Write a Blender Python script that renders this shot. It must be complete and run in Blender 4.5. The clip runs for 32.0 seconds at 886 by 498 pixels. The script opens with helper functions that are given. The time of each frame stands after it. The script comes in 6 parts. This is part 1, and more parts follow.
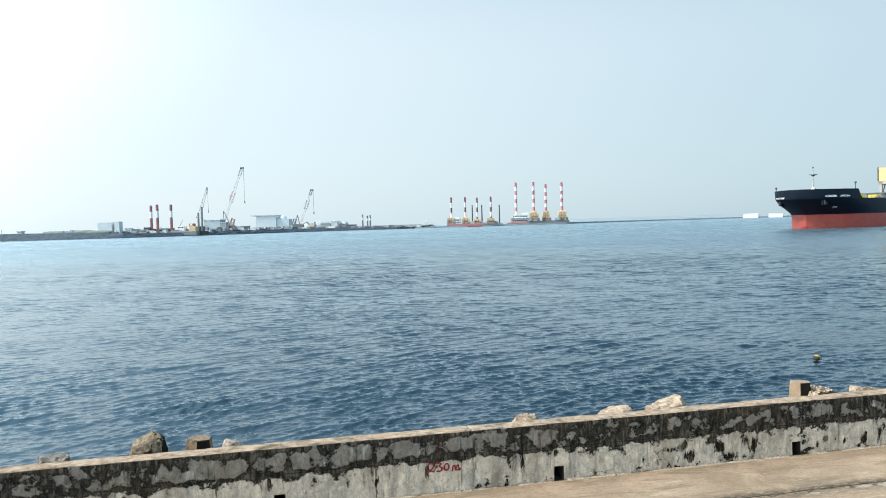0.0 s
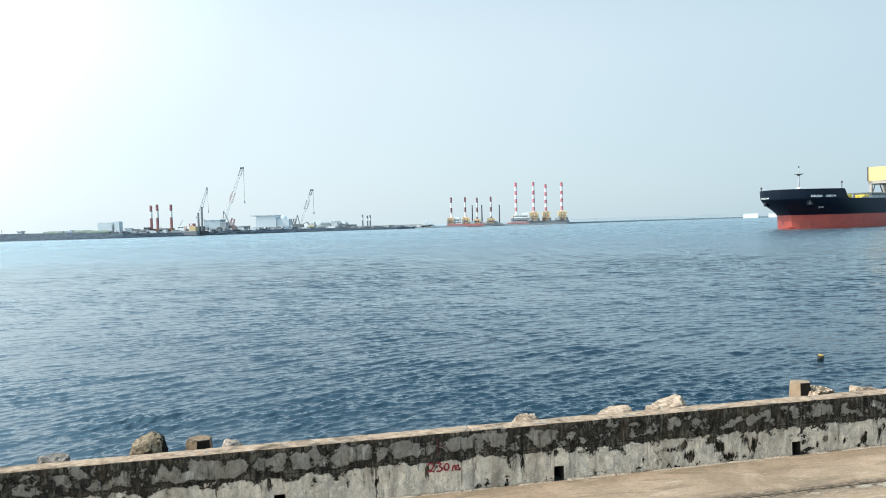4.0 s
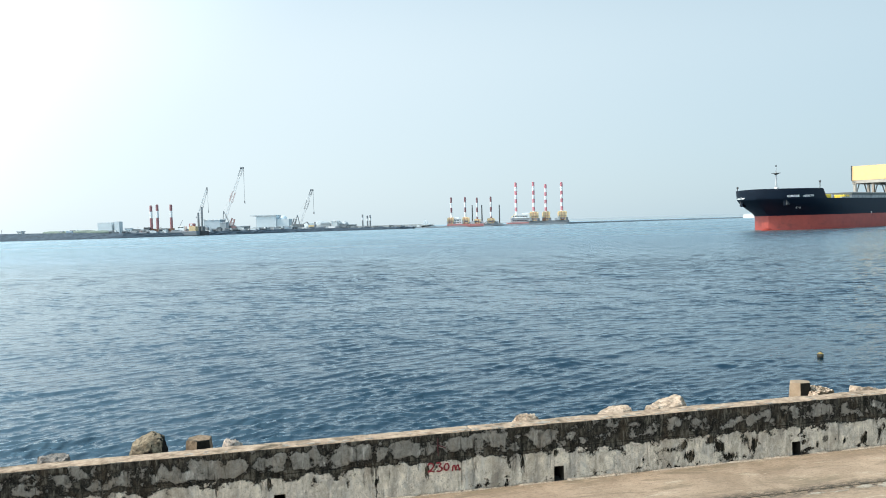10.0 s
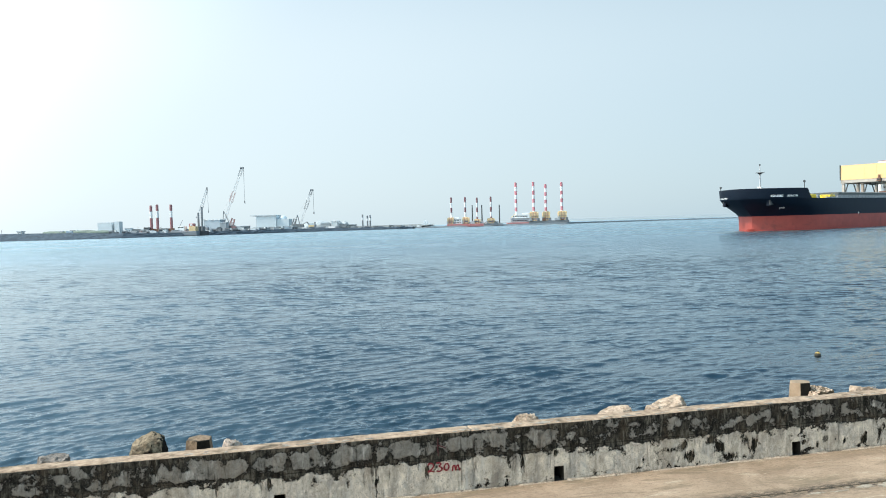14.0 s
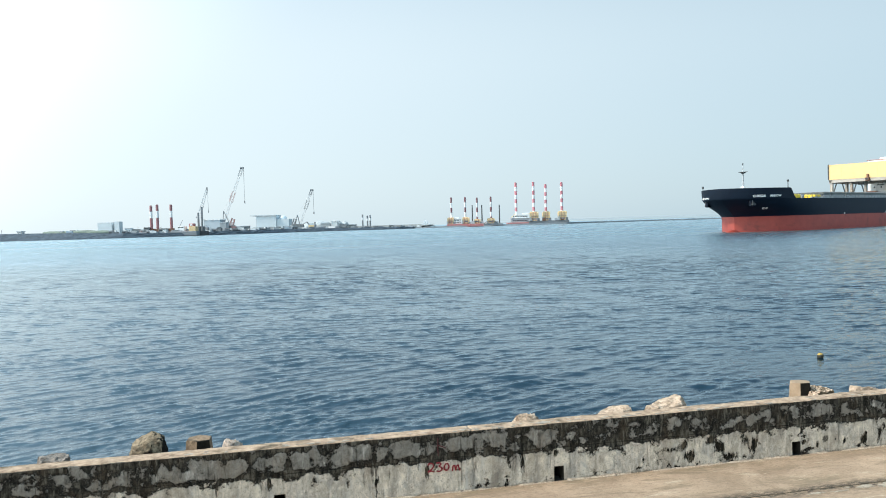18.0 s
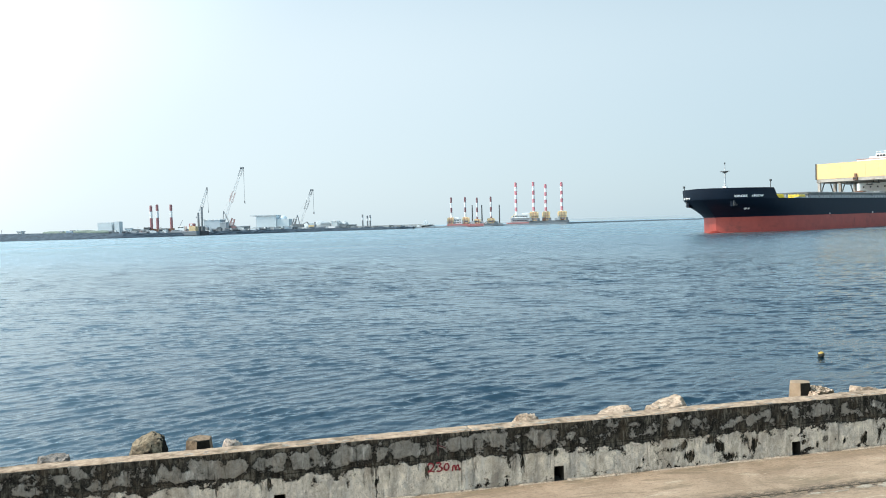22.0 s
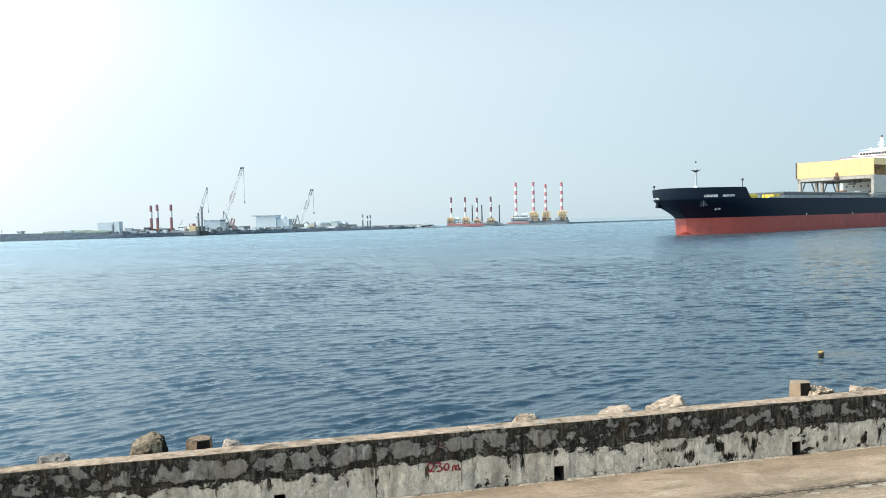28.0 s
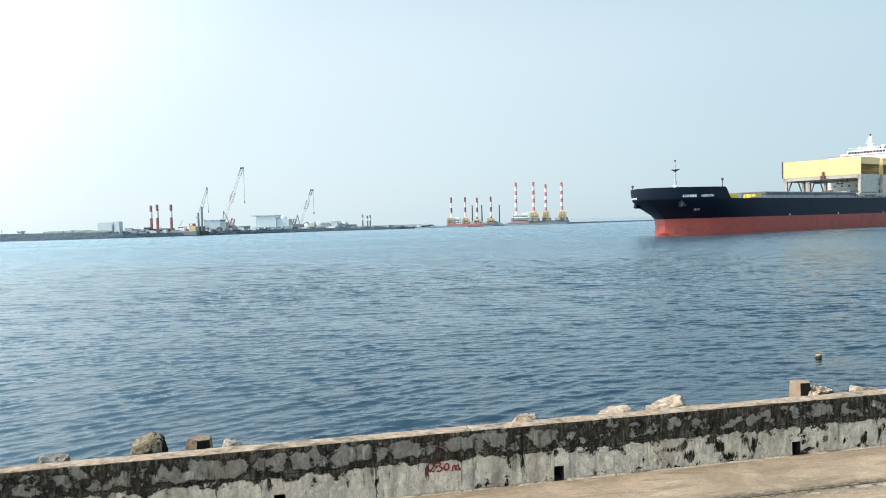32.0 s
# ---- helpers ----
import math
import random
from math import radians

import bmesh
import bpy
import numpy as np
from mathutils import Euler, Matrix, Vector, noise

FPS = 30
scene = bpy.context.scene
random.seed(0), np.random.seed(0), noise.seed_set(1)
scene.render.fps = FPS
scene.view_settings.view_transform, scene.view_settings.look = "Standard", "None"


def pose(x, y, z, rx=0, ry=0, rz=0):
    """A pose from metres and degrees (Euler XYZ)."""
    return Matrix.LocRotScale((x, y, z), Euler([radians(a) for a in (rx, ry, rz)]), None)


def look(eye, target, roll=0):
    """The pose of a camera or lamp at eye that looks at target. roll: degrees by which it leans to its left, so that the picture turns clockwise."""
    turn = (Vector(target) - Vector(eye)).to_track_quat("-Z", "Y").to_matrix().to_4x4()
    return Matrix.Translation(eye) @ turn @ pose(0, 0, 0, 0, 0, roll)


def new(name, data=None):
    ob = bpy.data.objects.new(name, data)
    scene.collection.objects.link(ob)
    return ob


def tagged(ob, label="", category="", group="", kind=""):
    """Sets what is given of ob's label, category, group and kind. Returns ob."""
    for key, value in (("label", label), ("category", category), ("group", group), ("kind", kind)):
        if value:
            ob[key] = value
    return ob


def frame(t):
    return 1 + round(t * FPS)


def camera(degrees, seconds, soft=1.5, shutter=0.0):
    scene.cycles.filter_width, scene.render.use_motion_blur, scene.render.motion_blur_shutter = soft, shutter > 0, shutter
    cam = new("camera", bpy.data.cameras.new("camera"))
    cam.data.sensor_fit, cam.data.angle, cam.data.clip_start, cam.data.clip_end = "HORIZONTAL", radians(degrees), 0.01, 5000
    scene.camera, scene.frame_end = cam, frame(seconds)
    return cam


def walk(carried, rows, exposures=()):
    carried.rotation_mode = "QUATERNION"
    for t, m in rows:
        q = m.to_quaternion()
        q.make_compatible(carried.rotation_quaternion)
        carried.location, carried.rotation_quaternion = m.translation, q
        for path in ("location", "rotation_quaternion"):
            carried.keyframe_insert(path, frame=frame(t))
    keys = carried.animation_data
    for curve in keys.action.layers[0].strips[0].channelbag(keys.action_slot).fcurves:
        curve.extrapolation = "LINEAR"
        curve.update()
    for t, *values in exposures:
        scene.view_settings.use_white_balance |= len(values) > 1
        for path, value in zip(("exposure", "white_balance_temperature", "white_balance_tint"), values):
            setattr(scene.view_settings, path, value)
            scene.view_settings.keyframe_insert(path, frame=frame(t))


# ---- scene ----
EYE_HEIGHT = 5.6          # above the mean water level
CLIP = 32.0

# ---- camera: on a fixed stand, 4.1 m above the pavement ----
cam = camera(58.6, CLIP, soft=1.0)
STAND = look((0, 0, EYE_HEIGHT), (0, 100, EYE_HEIGHT - 3.212), -1.593)
walk(cam, [(0, STAND), (CLIP, STAND)], exposures=[(0, 0.0, 6500, 10), (CLIP, 0.0, 6500, 10)])

# ---- sky and sun ----
SUN_AZIMUTH, SUN_ELEVATION = radians(-103), radians(44)   # clockwise from the view axis
sun_way = Vector((math.sin(SUN_AZIMUTH) * math.cos(SUN_ELEVATION),
                  math.cos(SUN_AZIMUTH) * math.cos(SUN_ELEVATION), math.sin(SUN_ELEVATION)))
world = bpy.data.worlds.new("hazy_sky")
scene.world = world
world.use_nodes = True
wn, wl = world.node_tree.nodes, world.node_tree.links
sky = wn.new("ShaderNodeTexSky")
sky.sky_type, sky.sun_disc = "NISHITA", False
sky.sun_elevation, sky.sun_rotation = SUN_ELEVATION, SUN_AZIMUTH % (2 * math.pi)
sky.air_density, sky.dust_density, sky.ozone_density, sky.altitude = 1.0, 1.5, 1.5, 0
clear_sky = wn["Background"]
wl.new(sky.outputs[0], clear_sky.inputs[0])
clear_sky.inputs[1].default_value = 0.02
# thick sea haze: a bright veil all round, brighter towards the sun
veil = wn.new("ShaderNodeBackground")
sky_way = wn.new("ShaderNodeTexCoord")
towards = wn.new("ShaderNodeVectorMath")
towards.operation = "DOT_PRODUCT"
wl.new(sky_way.outputs["Generated"], towards.inputs[0])
towards.inputs[1].default_value = sun_way
veil_mix = wn.new("ShaderNodeMix")
veil_mix.data_type, veil_mix.clamp_factor = "RGBA", True
spread = wn.new("ShaderNodeMapRange")
spread.inputs["From Min"].default_value, spread.inputs["From Max"].default_value = -0.6, 0.6
wl.new(towards.outputs["Value"], spread.inputs["Value"])
wl.new(spread.outputs[0], veil_mix.inputs[0])
veil_mix.inputs[6].default_value, veil_mix.inputs[7].default_value = (0.40, 0.55, 0.63, 1), (0.97, 1.085, 1.125, 1)
# the aureole round the veiled sun
glare = wn.new("ShaderNodeMapRange")
glare.interpolation_type = "SMOOTHSTEP"
glare.inputs["From Min"].default_value, glare.inputs["From Max"].default_value = 0.12, 1.15
wl.new(towards.outputs["Value"], glare.inputs["Value"])
aureole = wn.new("ShaderNodeMix")
aureole.data_type = "RGBA"
wl.new(glare.outputs[0], aureole.inputs[0])
wl.new(veil_mix.outputs[2], aureole.inputs[6])
aureole.inputs[7].default_value = (3.3, 3.4, 3.25, 1)
# the veil thins a little towards the horizon
rise = wn.new("ShaderNodeSeparateXYZ")
wl.new(sky_way.outputs["Generated"], rise.inputs[0])
thicken = wn.new("ShaderNodeMapRange")
thicken.interpolation_type = "SMOOTHSTEP"
for slot, value in (("From Min", 0.18), ("From Max", 0.55)):
    thicken.inputs[slot].default_value = value
wl.new(rise.outputs[2], thicken.inputs["Value"])
overhead = wn.new("ShaderNodeMix")
overhead.data_type = "RGBA"
wl.new(thicken.outputs[0], overhead.inputs[0])
overhead.inputs[6].default_value = (1, 1, 1, 1)
# higher up the sky is a deeper blue, deepest away from the sun
zenith = wn.new("ShaderNodeMix")
zenith.data_type = "RGBA"
wl.new(spread.outputs[0], zenith.inputs[0])
zenith.inputs[6].default_value, zenith.inputs[7].default_value = (0.19, 0.32, 0.45, 1), (0.44, 0.66, 0.84, 1)
wl.new(zenith.outputs[2], overhead.inputs[7])
deepen = wn.new("ShaderNodeMix")
deepen.data_type, deepen.blend_type = "RGBA", "MULTIPLY"
deepen.inputs[0].default_value = 1.0
wl.new(aureole.outputs[2], deepen.inputs[6])
wl.new(overhead.outputs[2], deepen.inputs[7])
wl.new(deepen.outputs[2], veil.inputs[0])
both = wn.new("ShaderNodeAddShader")
wl.new(clear_sky.outputs[0], both.inputs[0])
wl.new(veil.outputs[0], both.inputs[1])
wl.new(both.outputs[0], wn["World Output"].inputs[0])

sun_data = bpy.data.lights.new("sun", "SUN")
sun_data.energy, sun_data.angle, sun_data.color = 3.9, radians(0.8), (1.0, 0.865, 0.74)
sun = new("sun", sun_data)
sun.matrix_world = look(sun_way * 60, (0, 0, 0))


# ---- materials ----
def nodes_of(name):
    m = bpy.data.materials.new(name)
    m.use_nodes = True
    return m, m.node_tree.nodes, m.node_tree.links, m.node_tree.nodes["Principled BSDF"]


def noise_node(n, l, vec, scale, detail=4.0, rough=0.6, distort=0.0):
    t = n.new("ShaderNodeTexNoise")
    t.inputs["Scale"].default_value, t.inputs["Detail"].default_value = scale, detail
    t.inputs["Roughness"].default_value, t.inputs["Distortion"].default_value = rough, distort
    l.new(vec, t.inputs["Vector"])
    return t.outputs["Fac"]


def stretch(n, l, vec, x, y, z, turn=0.0):
    mp = n.new("ShaderNodeMapping")
    mp.inputs["Scale"].default_value = (x, y, z)
    mp.inputs["Rotation"].default_value = (0, 0, turn)
    l.new(vec, mp.inputs["Vector"])
    return mp.outputs[0]


def ramp(n, l, fac, lo, hi):
    r = n.new("ShaderNodeMapRange")
    r.inputs["From Min"].default_value, r.inputs["From Max"].default_value = lo, hi
    l.new(fac, r.inputs["Value"])
    return r.outputs[0]


def arith(n, l, op, a, b):
    k = n.new("ShaderNodeMath")
    k.operation = op
    for i, v in enumerate((a, b)):
        if isinstance(v, (int, float)):
            k.inputs[i].default_value = v
        else:
            l.new(v, k.inputs[i])
    return k.outputs[0]


def blend(n, l, fac, a, b):
    k = n.new("ShaderNodeMix")
    k.data_type = "RGBA"
    l.new(fac, k.inputs[0])
    for i, v in ((6, a), (7, b)):
        if isinstance(v, tuple):
            k.inputs[i].default_value = (*v, 1)
        else:
            l.new(v, k.inputs[i])
    return k.outputs[2]


def bump(n, l, bsdf, height, strength, distance):
    b = n.new("ShaderNodeBump")
    b.inputs["Strength"].default_value, b.inputs["Distance"].default_value = strength, distance
    l.new(height, b.inputs["Height"])
    l.new(b.outputs[0], bsdf.inputs["Normal"])


def coords(n, kind="Object"):
    return n.new("ShaderNodeTexCoord").outputs[kind]


def surface(name, a, b, scale, rough=0.6, metal=0.0, stain=None, stain_scale=0.3, stain_from=0.55, relief=0.0, per_piece=0.0):
    """Two tones mixed by fine grain, a third by larger stains, fine relief."""
    m, n, l, p = nodes_of(name)
    v = coords(n)
    col = blend(n, l, ramp(n, l, noise_node(n, l, v, scale, 6, 0.7), 0.36, 0.64), a, b)
    if stain:
        col = blend(n, l, ramp(n, l, noise_node(n, l, v, stain_scale, 6, 0.65, 0.4), stain_from, stain_from + 0.15), col, stain)
    if per_piece:
        hsv = n.new("ShaderNodeHueSaturation")
        rnd = n.new("ShaderNodeObjectInfo").outputs["Random"]
        l.new(arith(n, l, "MULTIPLY_ADD", rnd, per_piece * 2), hsv.inputs["Value"])
        hsv.inputs["Value"].links[0].from_node.inputs[2].default_value = 1 - per_piece
        l.new(col, hsv.inputs["Color"])
        col = hsv.outputs[0]
    l.new(col, p.inputs["Base Color"])
    p.inputs["Roughness"].default_value, p.inputs["Metallic"].default_value = rough, metal
    if rough >= 0.9:
        p.inputs["Specular IOR Level"].default_value = 0.15
    if relief:
        bump(n, l, p, noise_node(n, l, v, scale * 1.7, 8, 0.7), 0.6, relief)
    return m


def water_material():
    m, n, l, p = nodes_of("sea_water")
    v = coords(n)
    xyz = n.new("ShaderNodeSeparateXYZ")
    l.new(v, xyz.inputs[0])
    # the body of the water, a little greener in broad drifts
    band = noise_node(n, l, stretch(n, l, v, 0.011, 0.034, 1, 0.06), 1.0, 6, 0.65, 0.5)
    l.new(blend(n, l, ramp(n, l, band, 0.35, 0.65), (0.0007, 0.011, 0.021), (0.0010, 0.018, 0.030)), p.inputs["Base Color"])
    p.inputs["Specular IOR Level"].default_value, p.inputs["Roughness"].default_value = 0.0, 1.0
    # ripples on the waves, and the chop where the sheet itself is too coarse to carry it
    fine = noise_node(n, l, stretch(n, l, v, 4.0, 9.0, 1, -0.45), 1.0, 4, 0.62, 0.5)
    small = noise_node(n, l, stretch(n, l, v, 8.0, 15.0, 1, -0.3), 1.0, 3, 0.55, 0.4)
    fine = arith(n, l, "ADD", fine, arith(n, l, "MULTIPLY", small, 0.45))
    chop = noise_node(n, l, stretch(n, l, v, 0.45, 0.85, 1, 0.1), 1.0, 5, 0.62, 0.4)
    outer = ramp(n, l, xyz.outputs[1], 60, 170)
    close = arith(n, l, "ADD", arith(n, l, "MULTIPLY", ramp(n, l, xyz.outputs[1], 40, 16), 0.8), 1.0)
    h = arith(n, l, "ADD", arith(n, l, "MULTIPLY", fine, close), arith(n, l, "MULTIPLY", chop, arith(n, l, "MULTIPLY", outer, 42.0)))
    bump(n, l, p, h, 1.0, 0.0065)
    # ripples too small to shape out in the distance make the surface duller there, more so in gusts
    far = n.new("ShaderNodeMapRange")
    far.inputs["From Min"].default_value, far.inputs["From Max"].default_value = 38, 160
    far.inputs["To Min"].default_value, far.inputs["To Max"].default_value = 0.010, 0.22
    l.new(xyz.outputs[1], far.inputs["Value"])
    wind = noise_node(n, l, stretch(n, l, v, 0.004, 0.022, 1, -0.05), 1.0, 5, 0.6, 0.6)
    gusts = arith(n, l, "MULTIPLY", ramp(n, l, wind, 0.40, 0.62), ramp(n, l, xyz.outputs[1], 60, 240))
    gloss = n.new("ShaderNodeBsdfGlossy")
    l.new(blend(n, l, ramp(n, l, xyz.outputs[1], 35, 300), (0.88, 0.958, 1.0), (0.79, 0.925, 0.975)), gloss.inputs["Color"])      # tint painted into the reflection, less red further out
    l.new(arith(n, l, "ADD", far.outputs[0], arith(n, l, "MULTIPLY", gusts, 0.08)), gloss.inputs["Roughness"])
    fresnel = n.new("ShaderNodeFresnel")
    fresnel.inputs["IOR"].default_value = 1.71
    for node in (gloss, fresnel):
        l.new(p.inputs["Normal"].links[0].from_socket, node.inputs["Normal"])
    mix = n.new("ShaderNodeMixShader")
    l.new(fresnel.outputs[0], mix.inputs[0])
    l.new(p.outputs[0], mix.inputs[1])
    l.new(gloss.outputs[0], mix.inputs[2])
    l.new(mix.outputs[0], n["Material Output"].inputs[0])
    return m


def wall_material():
    """Old plastered concrete: flaked grey plaster over black algae above, paler plaster with run-off streaks below."""
    m, n, l, p = nodes_of("weathered_sea_wall_plaster")
    v = coords(n)
    xyz = n.new("ShaderNodeSeparateXYZ")
    l.new(v, xyz.inputs[0])
    along, up = xyz.outputs[0], xyz.outputs[2]
    grain = noise_node(n, l, v, 38, 8, 0.8)
    mottle = noise_node(n, l, v, 7.5, 7, 0.7, 0.4)
    edge = arith(n, l, "MULTIPLY_ADD", noise_node(n, l, v, 3.2, 7, 0.7), 0.20)
    edge.node.inputs[2].default_value = -0.10
    height = arith(n, l, "ADD", up, edge)
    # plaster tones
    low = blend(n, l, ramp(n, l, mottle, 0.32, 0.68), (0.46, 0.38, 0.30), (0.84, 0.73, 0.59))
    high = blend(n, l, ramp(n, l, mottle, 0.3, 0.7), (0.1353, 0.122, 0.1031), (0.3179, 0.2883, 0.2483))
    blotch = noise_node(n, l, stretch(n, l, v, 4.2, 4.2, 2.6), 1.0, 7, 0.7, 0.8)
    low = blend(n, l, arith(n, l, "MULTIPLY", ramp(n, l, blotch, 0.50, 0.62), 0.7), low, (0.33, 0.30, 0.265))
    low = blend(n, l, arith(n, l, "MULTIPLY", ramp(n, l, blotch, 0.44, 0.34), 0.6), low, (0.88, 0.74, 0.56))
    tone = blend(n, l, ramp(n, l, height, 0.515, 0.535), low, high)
    tone = blend(n, l, ramp(n, l, grain, 0.52, 0.72), tone, (0.1015, 0.0909, 0.0745))
    lime = noise_node(n, l, stretch(n, l, v, 6, 6, 1.2), 1.0, 7, 0.72, 0.3)
    tone = blend(n, l, ramp(n, l, lime, 0.56, 0.70), tone, (0.5817, 0.5322, 0.4657))
    rusty = noise_node(n, l, stretch(n, l, v, 2.3, 2.3, 1.1), 1.0, 8, 0.7, 0.6)
    tone = blend(n, l, arith(n, l, "MULTIPLY", ramp(n, l, rusty, 0.48, 0.66), 0.6), tone, (0.2299, 0.1753, 0.1242))
    # drawn-out washes of dirt, and splashed dirt along the foot
    wash = noise_node(n, l, stretch(n, l, v, 11, 11, 0.9), 1.0, 7, 0.7, 0.5)
    tone = blend(n, l, arith(n, l, "MULTIPLY", ramp(n, l, wash, 0.50, 0.66), 0.42), tone, (0.15, 0.125, 0.10))
    splash = arith(n, l, "ADD", up, arith(n, l, "MULTIPLY", noise_node(n, l, stretch(n, l, v, 9, 9, 9), 1.0, 8, 0.75), 0.16))
    tone = blend(n, l, arith(n, l, "MULTIPLY", ramp(n, l, splash, 0.115, 0.07), 0.85), tone, (0.075, 0.06, 0.045))
    # algae, most of it above the course line and towards both ends
    curve = n.new("ShaderNodeFloatCurve")
    pts = curve.mapping.curves[0].points
    pts[0].location, pts[1].location = (0.0, 0.33), (1.0, 0.55)
    for a, b in ((0.06, 0.36), (0.12, 0.31), (0.38, 0.35), (0.47, 0.44), (0.53, 0.62), (0.58, 0.52), (0.70, 0.485), (0.80, 0.51), (0.88, 0.60)):
        pts.new(a, b)
    curve.mapping.update()
    l.new(height, curve.inputs["Value"])
    ends = ramp(n, l, along, 1.6, 3.6)
    bias = arith(n, l, "ADD", curve.outputs[0], arith(n, l, "MULTIPLY", ends, 0.034))
    flake = noise_node(n, l, stretch(n, l, v, 3.6, 3.6, 4.0), 1.0, 10, 0.70, 0.25)
    island = n.new("ShaderNodeTexVoronoi")
    island.feature = "SMOOTH_F1"
    island.inputs["Scale"].default_value, island.inputs["Smoothness"].default_value = 5.2, 0.25
    l.new(v, island.inputs["Vector"])
    isle = arith(n, l, "MULTIPLY_ADD", island.outputs["Distance"], 0.30)
    isle.node.inputs[2].default_value = -0.125
    ragged = arith(n, l, "MULTIPLY", arith(n, l, "SUBTRACT", noise_node(n, l, v, 21, 6, 0.75, 0.3), 0.5), 0.46)
    amount = arith(n, l, "ADD", arith(n, l, "ADD", arith(n, l, "ADD", flake, ragged), isle), arith(n, l, "SUBTRACT", bias, 0.5))
    held = n.new("ShaderNodeAttribute")
    held.attribute_name = "plaster"
    hold = arith(n, l, "MAXIMUM", held.outputs["Fac"], 0.0)
    bare = arith(n, l, "MAXIMUM", arith(n, l, "MULTIPLY", held.outputs["Fac"], -1.0), 0.0)
    amount = arith(n, l, "ADD", amount, arith(n, l, "SUBTRACT", arith(n, l, "MULTIPLY", bare, 0.035), arith(n, l, "MULTIPLY", hold, 0.17)))
    dark = ramp(n, l, amount, 0.505, 0.56)
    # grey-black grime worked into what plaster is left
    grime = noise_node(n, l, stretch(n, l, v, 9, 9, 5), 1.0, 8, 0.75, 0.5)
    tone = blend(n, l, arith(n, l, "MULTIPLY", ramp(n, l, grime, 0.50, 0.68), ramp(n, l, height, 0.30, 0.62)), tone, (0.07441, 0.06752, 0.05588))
    # dark weathered patches low down on the wall, drawn out downwards
    blot = noise_node(n, l, stretch(n, l, v, 3.4, 3.4, 1.7), 1.0, 9, 0.74, 0.5)
    run = n.new("ShaderNodeAttribute")
    run.attribute_name = "crust"
    spread = noise_node(n, l, stretch(n, l, v, 17, 17, 4.5), 1.0, 8, 0.75, 0.4)
    caked = arith(n, l, "ADD", run.outputs["Fac"], arith(n, l, "MULTIPLY", arith(n, l, "SUBTRACT", spread, 0.5), 3.4))
    low_patch = arith(n, l, "MAXIMUM", arith(n, l, "MULTIPLY", arith(n, l, "MULTIPLY", ramp(n, l, blot, 0.60, 0.65), ramp(n, l, along, 2.2, 3.4)), 0.8),
                      arith(n, l, "MULTIPLY", ramp(n, l, caked, 0.55, 0.72), ramp(n, l, run.outputs["Fac"], 0.02, 0.2)))
    dark = arith(n, l, "MAXIMUM", dark, low_patch)
    runs = noise_node(n, l, stretch(n, l, v, 8, 8, 0.8), 1.0, 6, 0.7, 0.6)
    fall = arith(n, l, "MULTIPLY", ramp(n, l, runs, 0.59, 0.68), ramp(n, l, up, 0.02, 0.32))
    dark = arith(n, l, "MAXIMUM", dark, arith(n, l, "MULTIPLY", fall, 0.85))
    algae = blend(n, l, ramp(n, l, mottle, 0.40, 0.68), (0.005, 0.0046, 0.0037), (0.075, 0.067, 0.052))
    algae = blend(n, l, ramp(n, l, rusty, 0.45, 0.62), algae, (0.0528, 0.03828, 0.02508))
    drips = noise_node(n, l, stretch(n, l, v, 15, 15, 3.2), 1.0, 7, 0.75, 0.6)
    algae = blend(n, l, arith(n, l, "MULTIPLY", ramp(n, l, drips, 0.50, 0.60), 0.85), algae, (0.135, 0.118, 0.092))
    algae = blend(n, l, ramp(n, l, drips, 0.46, 0.38), algae, (0.006, 0.0052, 0.004))
    # an edge shadow in the colour: black along the plaster's broken edges
    algae = blend(n, l, ramp(n, l, amount, 0.55, 0.66), (0.006, 0.0052, 0.004), algae)
    brown = blend(n, l, ramp(n, l, drips, 0.49, 0.62), (0.009, 0.0075, 0.005), (0.10, 0.078, 0.052))
    algae = blend(n, l, arith(n, l, "MULTIPLY", low_patch, ramp(n, l, height, 0.50, 0.40)), algae, brown)
    algae = blend(n, l, ramp(n, l, grain, 0.56, 0.76), algae, (0.115, 0.1013, 0.07698))
    col = blend(n, l, dark, tone, algae)
    # pits
    vor = n.new("ShaderNodeTexVoronoi")
    vor.inputs["Scale"].default_value = 5.0
    l.new(v, vor.inputs["Vector"])
    pit = arith(n, l, "LESS_THAN", arith(n, l, "ADD", vor.outputs["Distance"], arith(n, l, "MULTIPLY", mottle, 0.6)), 0.33)
    col = blend(n, l, pit, col, (0.02977, 0.02596, 0.02111))
    l.new(col, p.inputs["Base Color"])
    p.inputs["Roughness"].default_value, p.inputs["Specular IOR Level"].default_value = 0.92, 0.15
    hgt = arith(n, l, "SUBTRACT", arith(n, l, "MULTIPLY", grain, 0.5), arith(n, l, "MULTIPLY", dark, 0.7))
    hgt = arith(n, l, "SUBTRACT", hgt, pit)
    bump(n, l, p, hgt, 1.0, 0.02)
    return m


